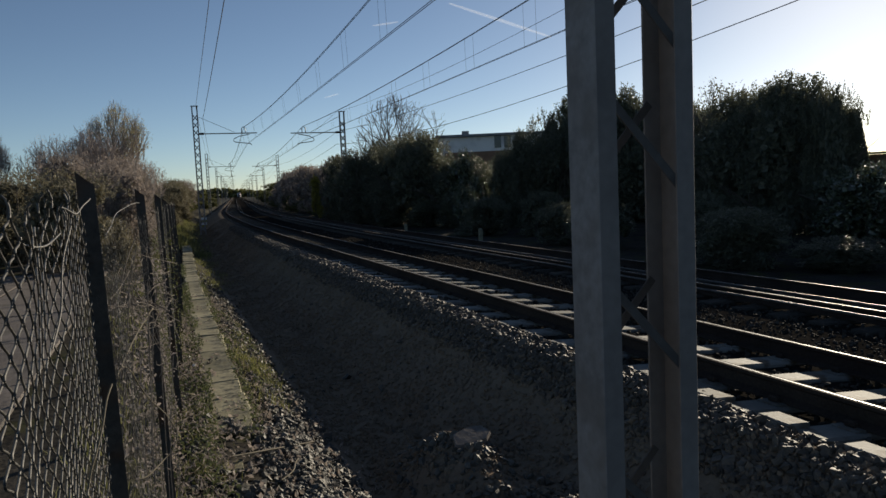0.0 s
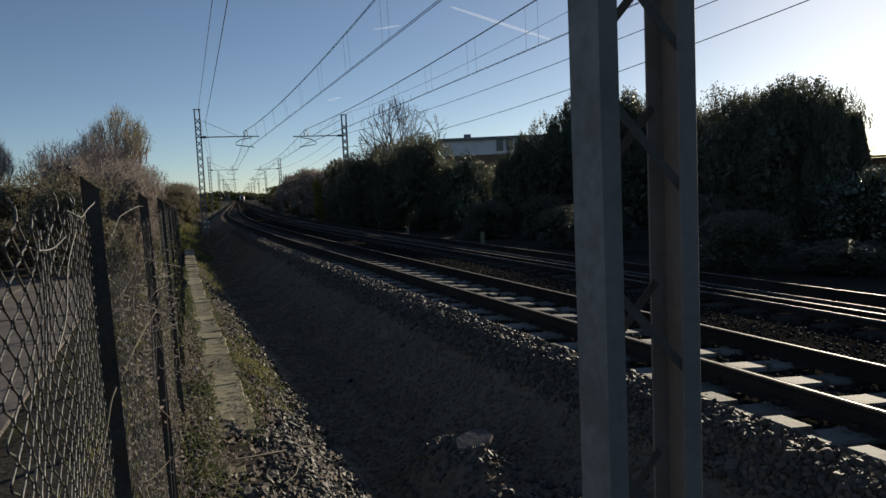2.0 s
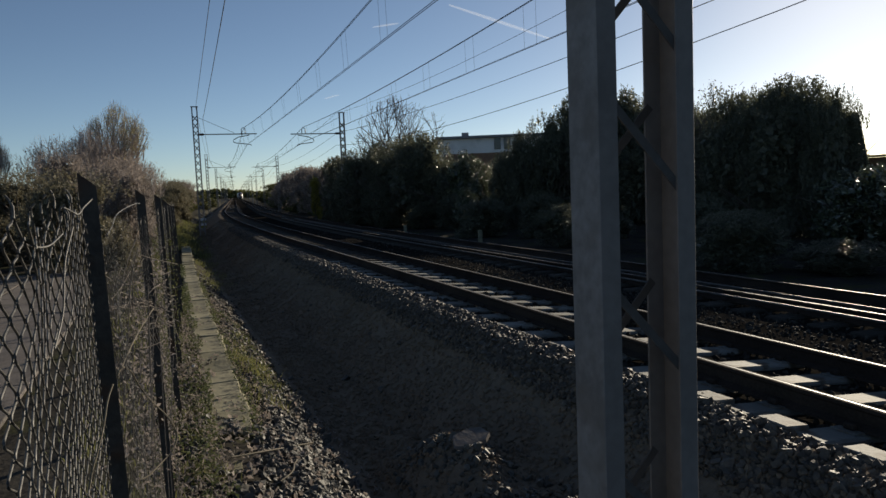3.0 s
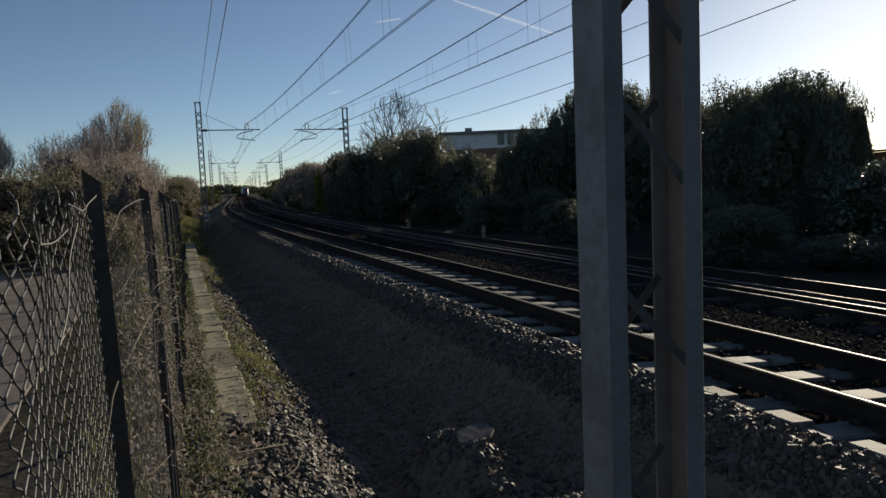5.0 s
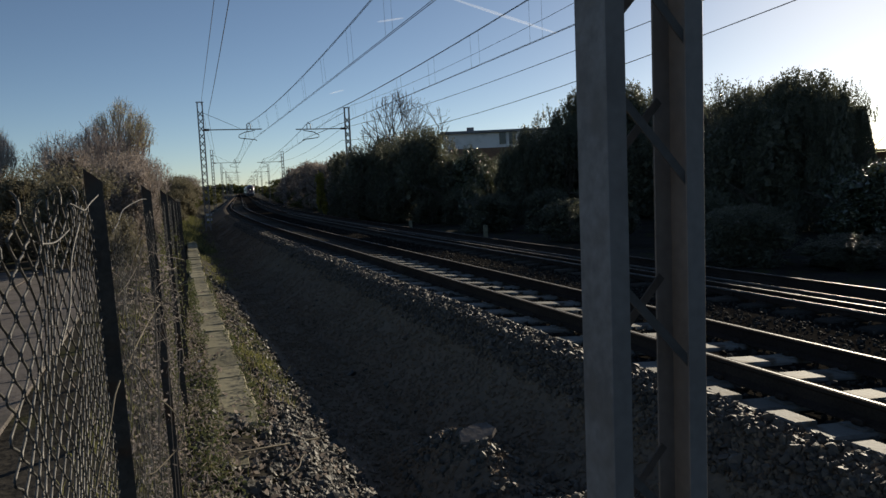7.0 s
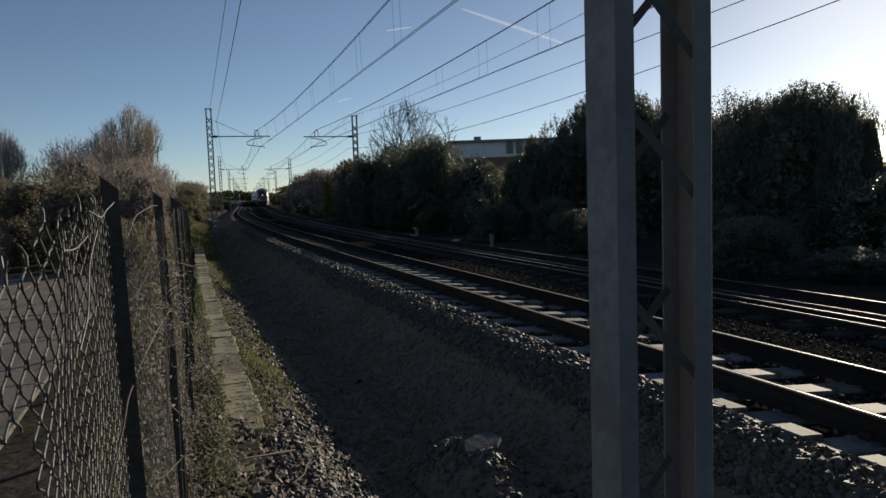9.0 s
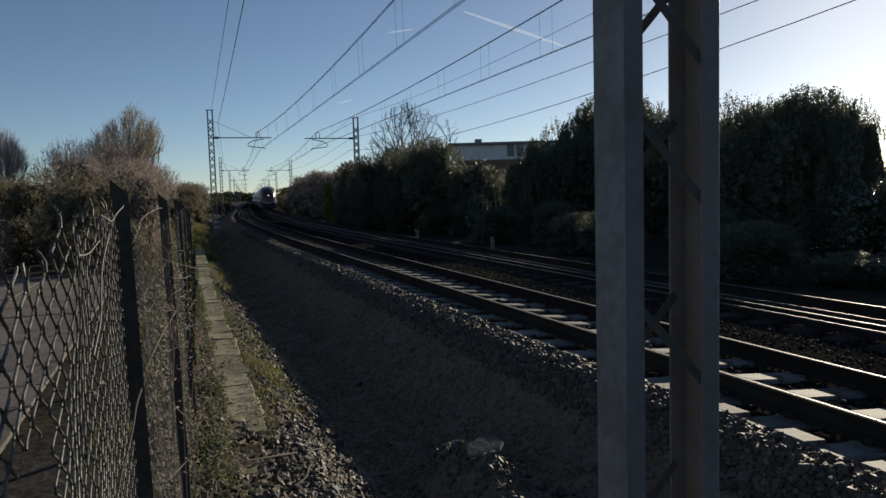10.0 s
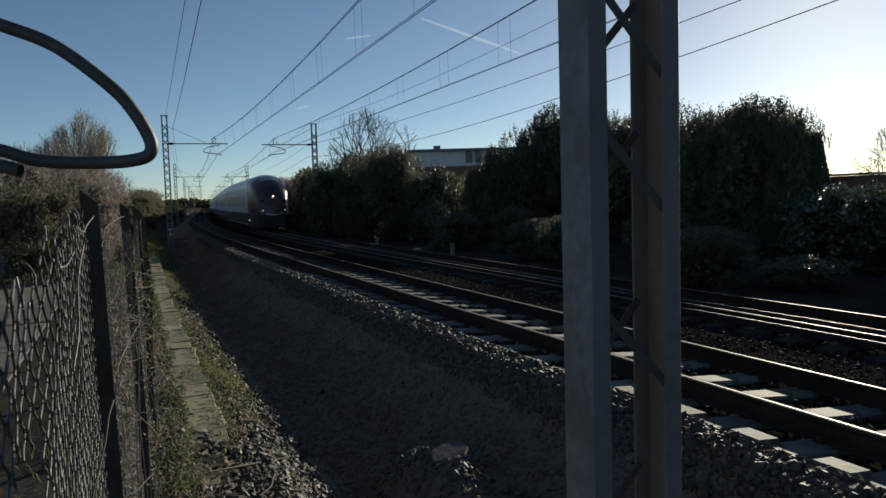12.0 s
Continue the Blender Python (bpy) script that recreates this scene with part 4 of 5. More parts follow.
glossy = build_bush("glossy_bush", "shiny-leaved evergreen bush catching sunlight at its edge", 29, 1.9, 1.7, 3.3, 12000, 0.085, M_IVY, 60, 0.25, 0.6, group="glossy bushes", lobes=30)
first = True
for s, p, k, kz in ((39.5, 16.6, 0.91, 1.34), (37.5, 16.77, 0.47, 1.0), (36, 15.28, 0.48, 0.7), (15.3, 19.7, 1.05, 0.76), (13.3, 19.3, 1.0, 0.76)):
    put(glossy, scaled(s, p, -0.7, s * 31, k, kz), first)
    first = False
far_bush = build_bush("round_bush", "rounded brown-green bush further down the line", 31, 3.2, 3.0, 5.4, 9000, 0.2, M_OLIVE, 40, 0.5, 1.0, group="far bushes")
russet = build_bush("round_bush", "rounded russet bush further down the line", 33, 3.0, 3.0, 5.6, 9000, 0.2, M_RUSSET, 40, 0.7, 1.0, group="far bushes")
yellow = build_bush("autumn_bush", "small bush with bright yellow autumn leaves", 35, 1.5, 1.5, 3.6, 5000, 0.17, M_YELLOW, 30, 0.4, 0.6)
yellow.matrix_basis = scaled(63.3, 11.75, -0.6, 0, 0.4, 1.0)
FAR_TALL = [(84, 18.2, 0.9, 1.0), (92, 18.6, 1.0, 1.05), (101, 17.4, 1.1, 0.95), (112, 17, 1.2, 1.0), (124, 17, 1.2, 0.95), (138, 17, 1.3, 0.9), (155, 17, 1.4, 0.9), (175, 18, 1.6, 0.95), (200, 19, 1.8, 1.0), (235, 20, 2.0, 1.1), (275, 22, 2.5, 1.2), (330, 24, 3, 1.3)]
FAR_LOW = [(62, 13.4, 0.5, 0.35), (69, 13.6, 0.55, 0.4), (80, 13.6, 0.55, 0.35), (88, 13.8, 0.6, 0.4), (97, 13.6, 0.65, 0.4), (107, 13.8, 0.7, 0.4), (118, 14, 0.75, 0.42), (131, 14, 0.8, 0.45), (146, 14, 0.9, 0.5), (165, 14.5, 1.1, 0.55), (190, 15, 1.3, 0.6), (220, 15, 1.5, 0.6), (90, -1.5, 0.6, 0.35), (104, -1.5, 0.7, 0.4), (122, -1.5, 0.8, 0.4), (142, -1.5, 1.0, 0.5), (170, -1.5, 1.2, 0.5), (205, -2, 1.5, 0.6)]
first = True
for s, p, k, kz in FAR_TALL + FAR_LOW:
    put(far_bush, scaled(s, p, -0.6, s * 13, k, kz), first)
    first = False
first = True
for s, p, k, kz in ((118, 14.2, 0.95, 1.0), (128, 14.6, 0.9, 0.85), (98, 15.2, 0.9, 1.0), (108, 15.0, 0.8, 0.8), (84, 14.6, 0.6, 0.7), (150, -12, 1.6, 1.0), (200, -14, 2.2, 1.1), (260, -18, 2.6, 1.2), (330, -20, 3.2, 1.4)):
    put(russet, scaled(s, p, -0.6, s * 17, k, kz), first)
    first = False

scrub = build_bush("round_bush", "rounded grey-brown scrub beside the further track", 37, 2.0, 2.2, 5.4, 12000, 0.14, M_RUSSET, 50, 0.5, 0.75, group="far bushes", lobes=40)
first = True
for s, p, k, kz in ((66.5, 14.6, 1.0, 1.02), (71, 14.2, 0.95, 0.95), (77, 14.0, 0.95, 0.9), (84, 14.0, 1.0, 0.98), (92, 14.2, 1.1, 1.05), (101, 14.2, 1.1, 1.02), (111, 14.0, 1.1, 0.92), (124, 14.0, 1.1, 0.76), (140, 13.8, 1.1, 0.62)):
    put(scrub, scaled(s, p, -0.6, s * 23, k, kz), first)
    first = False

# thicket behind the fence
thick_a = build_bush("thicket_bush", "russet and green autumn thicket behind the wire fence", 41, 2.2, 1.9, 3.0, 14000, 0.065, M_RUSSET, 60, 0.35, 0.6, group="thicket")
thick_b = build_bush("thicket_bush", "dull brown-green thicket behind the wire fence", 42, 2.2, 1.9, 3.0, 14000, 0.065, M_BROWNISH, 50, 0.35, 0.6, group="thicket")
THICK_NEAR = [(25, -2.4, 1, 1.05), (26, -6.5, 1, 1.1), (27, -10.5, 1.1, 1.2), (29.5, -1.2, 0.8, 1.1), (31, -4.5, 1.2, 1.15), (33, -9, 1.3, 1.15), (35, -1.6, 0.9, 1.3), (38, -4, 1.2, 1.5), (40, -9, 1.4, 1.3)]
THICK_FAR = [(43, -2.2, 1.0, 1.5), (47, -5, 1.3, 1.45), (52, -2.6, 1.0, 1.45), (58, -4, 1.3, 1.5), (34, -14, 1.4, 1.15), (40, -18, 1.5, 1.3), (66, -3.5, 1.4, 1.8), (76, -4, 1.5, 2.0), (60, -0.4, 0.8, 0.7), (72, -0.2, 0.9, 0.9), (84, -1.0, 1.3, 1.3), (96, -2.0, 1.5, 1.5), (110, -2.5, 1.7, 1.6), (128, -3, 1.9, 1.7), (90, -8, 2.0, 1.9), (120, -9, 2.4, 2.0), (150, -5, 2.4, 1.8), (180, -6, 2.6, 2.0), (50, -10, 1.6, 1.25), (56, -16, 1.7, 1.35)]
seen = set()
for i, (s, p, k, kz) in enumerate(THICK_NEAR + THICK_FAR):
    k2 = 1 if p > -3 and s > 50 else (0 if i % 4 else 1)
    ob = (thick_a, thick_b)[k2]
    put(ob, scaled(s, p, -0.5, 61 * i, k, kz), k2 not in seen)
    seen.add(k2)


def build_bare_tree(label, seed, h, spread, n, leafy=0, mat=None, size=0.1, lean=0.35, kids=(4, 6), depth=3, lift=0.3, thin=0.008, wide=0.34, twigs=0, cone=0.25, bark=None, mid=0.48):
    """A tree of tapered limbs whose twigs end in an egg-shaped crown; thin twigs and last leaves fill it."""
    rng = np.random.default_rng(seed)
    tree = tagged(empty("tree"), label, "tree")
    v, f = tube_arrays([(0, 0, -0.3), (0.03, 0.0, h * 0.12), (0.0, 0.05, h * 0.3)], [h * 0.028, h * 0.022, h * 0.016], 8)
    raw("trunk", v, f, M_BARK, tree, smooth=True)

    def inside(p):
        zc = (p[2] - h * mid) / (h * (1 - mid))
        r = wide * h * (1 - cone * zc) * (1 + 0.12 * math.sin(3 * math.atan2(p[1], p[0]) + seed))
        return zc * zc + (p[0] ** 2 + p[1] ** 2) / (r * r) < 1.0

    tips = []
    for i in range(n):
        a = 2 * math.pi * (i + rng.random()) / n
        ln = lean * rng.uniform(0.25, 1.35)
        own, radii = [], []
        branch_paths(rng, (0, 0, h * rng.uniform(0.08, 0.28)), (math.cos(a) * ln, math.sin(a) * ln, 1.0), h * rng.uniform(0.45, 0.68), h * 0.010, depth, spread, own, radii, 4, lift, kids)
        keep_p, keep_r = [], []
        for p, r in zip(own, radii):
            k = 0
            while k < len(p) and inside(p[k]):
                k += 1
            if k >= 2:
                keep_p.append(p[:k])
                keep_r.append(list(np.maximum(r[:k], thin)))
                tips.append(p[k - 1])
                tips.append(p[k // 2])
        v, f = tubes(keep_p, keep_r, 3)
        raw("limb", v, f, bark or M_TWIG, tree)
    tips = np.array(tips)
    if twigs:
        q = tips[rng.integers(0, len(tips), twigs)] + rng.normal(size=(twigs, 3)) * 0.12
        d = q * np.array([0.6, 0.6, 0]) / (wide * h) + rng.normal(size=(twigs, 3)) * 0.25 + np.array([0, 0, 0.9])
        d /= np.linalg.norm(d, axis=1)[:, None]
        ln = rng.uniform(0.25, 0.75, twigs)[:, None] * h * 0.09
        side = np.cross(d, rng.normal(size=(twigs, 3)))
        side *= (thin * 0.8 / np.linalg.norm(side, axis=1))[:, None]
        v = np.stack([q - side, q + side, q + d * ln + side * 0.3, q + d * ln - side * 0.3], 1).reshape(-1, 3)
        f = (np.arange(twigs) * 4)[:, None] + np.array([[0, 1, 2, 3]])
        raw("twig_crown", v, f, bark or M_TWIG, tree)
    if leafy:
        pick = tips[rng.integers(0, len(tips), leafy)] + rng.normal(size=(leafy, 3)) * 0.16
        v, f = leaf_arrays(pick, size, rng)
        raw("leaf_crown", v, f, mat, tree)
    return tree


open_shrub = build_bare_tree("open shrub with sparse dark leaves in the hedge", 56, 6.9, 0.6, 12, 1500, M_HEDGE, 0.13, 0.5, (3, 5), 2, 0.2, 0.012, 0.27, 200, bark=M_BARE)
open_shrub.matrix_basis = scaled(26.7, 24.2, -0.7, 0, 1.0)
bare = build_bare_tree("bare-branched tree behind the hedge", 51, 7.4, 0.85, 13, lean=0.75, kids=(3, 5), depth=3, lift=0.12, thin=0.0105, wide=0.52, twigs=160, bark=M_BARE)
bare.matrix_basis = scaled(55.0, 17.1, -0.6, 0, 1.3)
tall = build_bare_tree("tall tree with thinning yellow-brown leaves", 52, 9.3, 0.35, 24, 9500, M_AUTUMN, 0.085, 0.62, (4, 6), 2, 0.30, 0.015, 0.40, 1300, 0.42, mid=0.40)
tall.matrix_basis = scaled(66, -4.0, -0.5, 0, 1.1)
t2 = build_bare_tree("rounded leafless tree with reddish twigs", 53, 7.0, 0.4, 18, 1500, M_RUSSET, 0.11, 0.75, (4, 6), 2, 0.3, 0.014, 0.45, 1100)
t2.matrix_basis = scaled(60, -7.6, -0.5, 0, 1.03)
t3 = build_bare_tree("leafless tree with reddish twigs", 54, 7.0, 0.4, 22, 500, M_RUSSET, 0.1, 0.6, (6, 9), 2, 0.3, 0.011, 0.42, 4000)
t3.matrix_basis = scaled(64, -17.5, -0.5, 0, 1.0)
put(t2, scaled(62, -6.3, -0.5, 100, 1.06), False)
put(t2, scaled(63, -5.0, -0.5, 300, 1.18), False)
put(t2, scaled(64, -2.6, -0.5, 200, 0.86), False)
put(t3, Matrix.LocRotScale((34.0, 46.0, -0.6), None, (0.95, 0.95, 0.95)), False)


# ---- grass, weeds and litter ----
def build_grass():
    rng = np.random.default_rng(61)
    pos = []
    for n, s0, s1, p0, p1, rad in ((45, 2, 22, -0.05, 0.30, 0.12), (12, 8, 13, 0.95, 1.2, 0.1), (60, 20, 34, 1.15, 1.8, 0.2), (10, 9, 11, 0.9, 1.2, 0.1), (70, 2, 20, -0.7, -0.2, 0.2), (130, 33.5, 50, -0.4, 1.4, 0.3), (60, 22, 34, -0.4, 0.3, 0.2), (120, 44, 75, -0.6, 1.4, 0.5)):
        s = rng.uniform(s0, s1, n)
        p = rng.uniform(p0, p1, n)
        for a, b in zip(s, p):
            k = int(rng.integers(14, 40))
            q = np.stack([a + rng.normal(size=k) * rad, b + rng.normal(size=k) * rad], -1)
            pos.append(q)
    pos = np.concatenate(pos)
    n = len(pos)
    root = np.array([along(a, b, ground_z(a, b)) for a, b in pos])
    h = rng.uniform(0.04, 0.16, n) * np.where(pos[:, 0] > 33, 2.6, 1.0)
    a = rng.uniform(0, 2 * math.pi, n)
    lean = rng.uniform(0.2, 1.0, n)
    out = np.stack([np.cos(a), np.sin(a), np.zeros(n)], -1)
    side = np.stack([-np.sin(a), np.cos(a), np.zeros(n)], -1) * (rng.uniform(0.002, 0.006, n) * np.where(pos[:, 0] > 33, 2.5, 1.0))[:, None]
    mid = root + out * (h * lean * 0.4)[:, None] + np.array([0, 0, 1]) * (h * 0.65)[:, None]
    tip = root + out * (h * lean)[:, None] + np.array([0, 0, 1]) * h[:, None]
    v = np.stack([root - side, root + side, mid + side * 0.8, mid - side * 0.8, tip + side * 0.15, tip - side * 0.15], 1).reshape(-1, 3)
    b = (np.arange(n) * 6)[:, None]
    f = np.concatenate([b + np.array([[0, 1, 2, 3]]), b + np.array([[3, 2, 4, 5]])])
    tagged(raw("grass", v, f, M_GRASS), "short rough grass and weeds along the trough covers", "grass", kind="stuff")
    weeds = []
    for s0, s1, p0, p1, m in ((5.5, 26, -0.3, -0.12, 5200), (6.5, 20, 0.13, 0.3, 2400), (2.0, 20, -0.15, 0.42, 6500), (8.0, 15, 0.95, 1.35, 1300), (33, 44, 0.0, 1.8, 3000)):
        q = np.stack([rng.uniform(s0, s1, m), rng.uniform(p0, p1, m)], -1)
        cut = np.array([noise.noise(Vector((x * 1.1, y * 1.7, 3.3))) for x, y in q]) > -0.05
        if p1 - p0 < 0.2:
            q[:, 1] += [kerb_p(a) for a in q[:, 0]]
        weeds.append(q[cut])
    q = np.concatenate(weeds)
    w = np.array([along(a, b, ground_z(a, b) + 0.02 + 0.12 * rng.random() ** 2 + (0.05 if abs(b - kerb_p(a)) < 0.24 else 0)) for a, b in q])
    v, f = leaf_arrays(w, 0.035, rng)
    tagged(raw("weeds", v, f, M_WEED), "low broad-leaved weeds beside the trough covers", "weeds", kind="stuff")
    q = np.stack([2.0 + 12 * rng.random(5000) ** 1.3, rng.uniform(-0.1, 0.42, 5000)], -1)
    q = q[np.array([noise.noise(Vector((x * 1.3, y * 2.1, 8.8))) for x, y in q]) > -0.15]
    w = np.array([along(a, b, ground_z(a, b) + 0.03 + 0.16 * rng.random() ** 1.6) for a, b in q])
    v, f = leaf_arrays(w, 0.06, rng, slim=0.16)
    tagged(raw("dry_weeds", v, f, M_RUSSET), "withered mauve-brown weed stems along the wire fence", "weeds", kind="stuff")
    clods = np.stack([4.5 + 11 * rng.random(150) ** 1.2, rng.uniform(-0.22, 0.22, 150)], -1)
    clods[:, 1] += [kerb_p(a) for a in clods[:, 0]]
    w = np.array([along(a, b, ground_z(a, b) + 0.075) for a, b in clods])
    lv, lf = leaf_arrays(w, 0.07, rng, slim=0.8)
    tagged(raw("curled_leaves", lv, lf, M_RUSSET), "curled dry leaves fallen on the trough covers", "leaves", kind="stuff")
    chips = np.stack([2.5 + 6.5 * rng.random(500) ** 1.1, 0.7 + 0.95 * rng.random(500)], -1)
    w = np.array([along(a, b, ground_z(a, b) + 0.045) for a, b in chips])
    lv, lf = leaf_arrays(w, 0.055, rng)
    tagged(raw("gravel_leaves", lv, lf, M_RUSSET), "dry brown leaves among gravel beside the trough covers", "leaves", kind="stuff")
    q = np.stack([1.5 + 16 * rng.random(5000) ** 1.2, rng.uniform(-0.15, 1.3, 5000) + 0.5 * rng.random(5000) ** 4], -1)
    q = q[np.array([not (abs(b - kerb_p(a)) < 0.22 and a > 7.0 and noise.noise(Vector((a * 2, b * 2, 1.1))) < 0.25) for a, b in q])]
    w = np.array([along(a, b, ground_z(a, b) + 0.025 + (0.07 if abs(b - kerb_p(a)) < 0.23 and a > 5.7 else 0)) for a, b in q])
    v, f = leaf_arrays(w, 0.05, rng)
    tagged(raw("leaf_litter", v, f, M_RUSSET), "dry fallen brown leaves", "leaves", kind="stuff")


build_grass()


def build_scraps():
    rng = np.random.default_rng(73)
    for s, p in ((10.33, 0.27), (9.98, 0.19), (9.7, 0.3)):
        pts = rng.normal(size=(8, 3)) * np.array([0.02, 0.02, 0.01])
        bm = bmesh.new()
        for q in pts:
            bm.verts.new(q)
        bmesh.ops.convex_hull(bm, input=bm.verts)
        o = part("litter_scrap", bm, M_TRAIN_WHITE)
        o.matrix_basis = Matrix.Translation(along(s, p, ground_z(s, p) + 0.05))
        tagged(o, "crumpled white scrap of litter in weeds", "litter", group="litter")


build_scraps()


def build_ivy():
    """Climbing weeds tangled in the chain-link between the posts."""
    rng = np.random.default_rng(71)
    for (x0, y0, t0), (x1, y1, t1), n in ((POSTS[2], POSTS[3], 1800), (POSTS[1], POSTS[2], 700), (POSTS[3], POSTS[4], 2000), (POSTS[4], POSTS[5], 2000)):
        u = rng.random(n)
        z = -0.45 + 1.7 * rng.random(n) ** 1.5
        p = np.stack([x0 + (x1 - x0) * u - 0.05 + rng.normal(size=n) * 0.06, y0 + (y1 - y0) * u + rng.normal(size=n) * 0.05, z], -1)
        v, f = leaf_arrays(p, 0.03, rng)
        tagged(raw("fence_creeper", v, f, M_RUSSET if n < 1900 else M_OLIVE), "thin weedy creeper grown through the wire fence", "creeper", group="creepers", kind="stuff")


build_ivy()


def stalk(label, pts, r):
    v, f = tube_arrays(smooth_path(pts, 5), r, 5)
    tagged(raw("dry_stalk", v, f, M_DRY, smooth=True), label, "stalk", group="dry stalks")


def lying(s0, p0, s1, p1, lift=0.05):
    out = []
    za, zb = ground_z(s0, p0) + lift + 0.03, ground_z(s1, p1) + lift + 0.03
    for k in range(6):
        u = k / 5
        s, p = s0 + (s1 - s0) * u, p0 + (p1 - p0) * u + 0.03 * math.sin(5 * u)
        out.append(tuple(along(s, p, max(za + (zb - za) * u, ground_z(s, p) + 0.02))))
    return out


stalk("dry pale stalk lying on gravel", lying(5.95, 0.43, 6.75, 1.27, 0.1), 0.009)
put(t3, Matrix.LocRotScale((-33.0, 52.5, -0.6), None, (0.8, 0.8, 1.14)), False)
stalk("dry pale stalk lying on gravel", lying(5.5, 0.75, 6.0, 1.0, 0.06), 0.006)
stalk("dry bramble cane arching out of the fence", [(-1.43, 2.95, 0.8), (-1.367, 2.95, 0.938), (-1.342, 2.953, 0.972), (-1.35, 3.05, 0.931), (-1.362, 3.143, 0.848), (-1.359, 3.235, 0.754), (-1.33, 3.327, 0.654), (-1.312, 3.371, 0.581), (-1.295, 3.367, 0.535), (-1.297, 3.313, 0.491), (-1.319, 3.26, 0.461), (-1.333, 3.108, 0.445), (-1.373, 3.005, 0.415), (-1.42, 2.9, 0.1), (-1.45, 2.85, -0.5)], 0.0032)
stalk("pale dry cane caught in the chain-link", [(-1.36, 2.951, 0.94), (-1.398, 3.156, 1.0), (-1.443, 3.36, 1.036), (-1.484, 3.563, 1.067), (-1.524, 3.765, 1.083), (-1.62, 3.9, 0.9), (-1.66, 3.95, -0.5)], 0.0032)


def build_brush():
    """Dry twigs tangled in the chain-link between two posts."""
    rng = np.random.default_rng(77)
    paths = []
    for _ in range(55):
        u = rng.random()
        y = 2.95 + 1.5 * u
        q = np.array([-1.385 - 0.345 * u + rng.normal() * 0.04, y, 1.23 - 0.2 * u + rng.normal() * 0.12])
        d = rng.normal(size=3) * np.array([0.25, 0.9, 0.9])
        bend = rng.normal(size=3) * 0.04
        paths.append([q + d * t * 0.12 + bend * t * t for t in (-1.0, -0.5, 0.0, 0.5, 1.0)])
    for _ in range(14):
        u = rng.random()
        y = 2.6 + 1.8 * u
        x = -1.26 - 0.44 * u + rng.normal() * 0.05
        top = 0.4 + rng.random() * 0.9
        paths.append([(x, y, -0.55), (x + rng.normal() * 0.03, y + rng.normal() * 0.05, top * 0.4), (x + rng.normal() * 0.05, y + rng.normal() * 0.15, top)])
    v, f = tubes(paths, 0.0022, 4)
    tagged(raw("dry_brush", v, f, M_BARE, smooth=True), "dry twigs tangled in the chain-link fence", "twigs", kind="stuff")


build_brush()
stalk("dry bramble cane leaning on the fence post", [(-1.01, 2.163, 1.105), (-1.004, 2.11, 1.072), (-0.994, 2.054, 1.016), (-0.993, 1.999, 0.949), (-0.995, 1.941, 0.865), (-1.0, 1.8, 0.5), (-1.0, 1.7, -0.5)], 0.003)


# ---- buildings behind the hedge ----
def build_house():
    house = tagged(empty("low_building"), "low pale flat-roofed building behind the hedge", "building")
    house.matrix_basis = pose(10.9, 88.0, -0.6, 0, 0, 90)
    L, W, H = 22.0, 10.0, 7.7
    bm = bmesh.new()
    for x, y, sx, sy in ((0, -L / 2, W, 0.3), (0, L / 2, W, 0.3), (W / 2 - 0.15, 0, 0.3, L - 0.3), (-W / 2 + 0.15, 0, 0.3, L - 0.3)):
        box(bm, sx, sy, H, Matrix.Translation((x, y, H / 2)))
    part("wall", bm, M_WALL, house, "pale plaster wall")
    bm = bmesh.new()
    box(bm, W + 1.0, L + 1.0, 0.28, Matrix.Translation((0, 0, H + 0.14)), bevel=0.03)
    part("roof", bm, M_ROOF, house, "dark flat roof edge")
    bm = bmesh.new()
    box(bm, 0.6, 0.8, 0.5, Matrix.Translation((-W / 2 + 1.2, 8.0, H + 0.5)), bevel=0.03)
    part("chimney", bm, M_ROOF, house)
    for y in (4.4, 3.3, -1.0, -3.0):
        bm = bmesh.new()
        box(bm, 0.08, 0.76, 1.3, Matrix.Translation((-W / 2 - 0.03, y, H - 0.7)), bevel=0.01)
        part("window", bm, M_GLASS, house, "dark window")
    for y in (-10.0, -7.4, -6.0):
        bm = bmesh.new()
        box(bm, 0.9, 0.08, 1.5, Matrix.Translation((y + 8.0, -L / 2 - 0.03, H - 1.1)), bevel=0.01)
        part("window", bm, M_GLASS, house, "dark window")
    bm = bmesh.new()
    box(bm, 0.2, L - 1, 5.0, Matrix.Translation((-W / 2 - 0.1, 0, 3.5)))
    part("brick_band", bm, M_BRICKY, house, "brown brick band")


build_house()


def build_garden_wall():
    """A low wall beyond the hedge's end."""
    wall = tagged(empty("garden_wall"), "low dark wall overgrown with glossy climbing leaves", "wall")
    wall.matrix_basis = stand(12.6, 24.3, -0.7, 0)
    bm = bmesh.new()
    box(bm, 0.25, 13.8, 2.8, Matrix.Translation((0, 0, 1.4)), bevel=0.02)
    part("wall_body", bm, M_BRICKY, wall)
    bm = bmesh.new()
    box(bm, 0.35, 13.9, 0.08, Matrix.Translation((0, 0, 2.85)), bevel=0.02)
    part("coping", bm, M_CONCRETE, wall)


build_garden_wall()


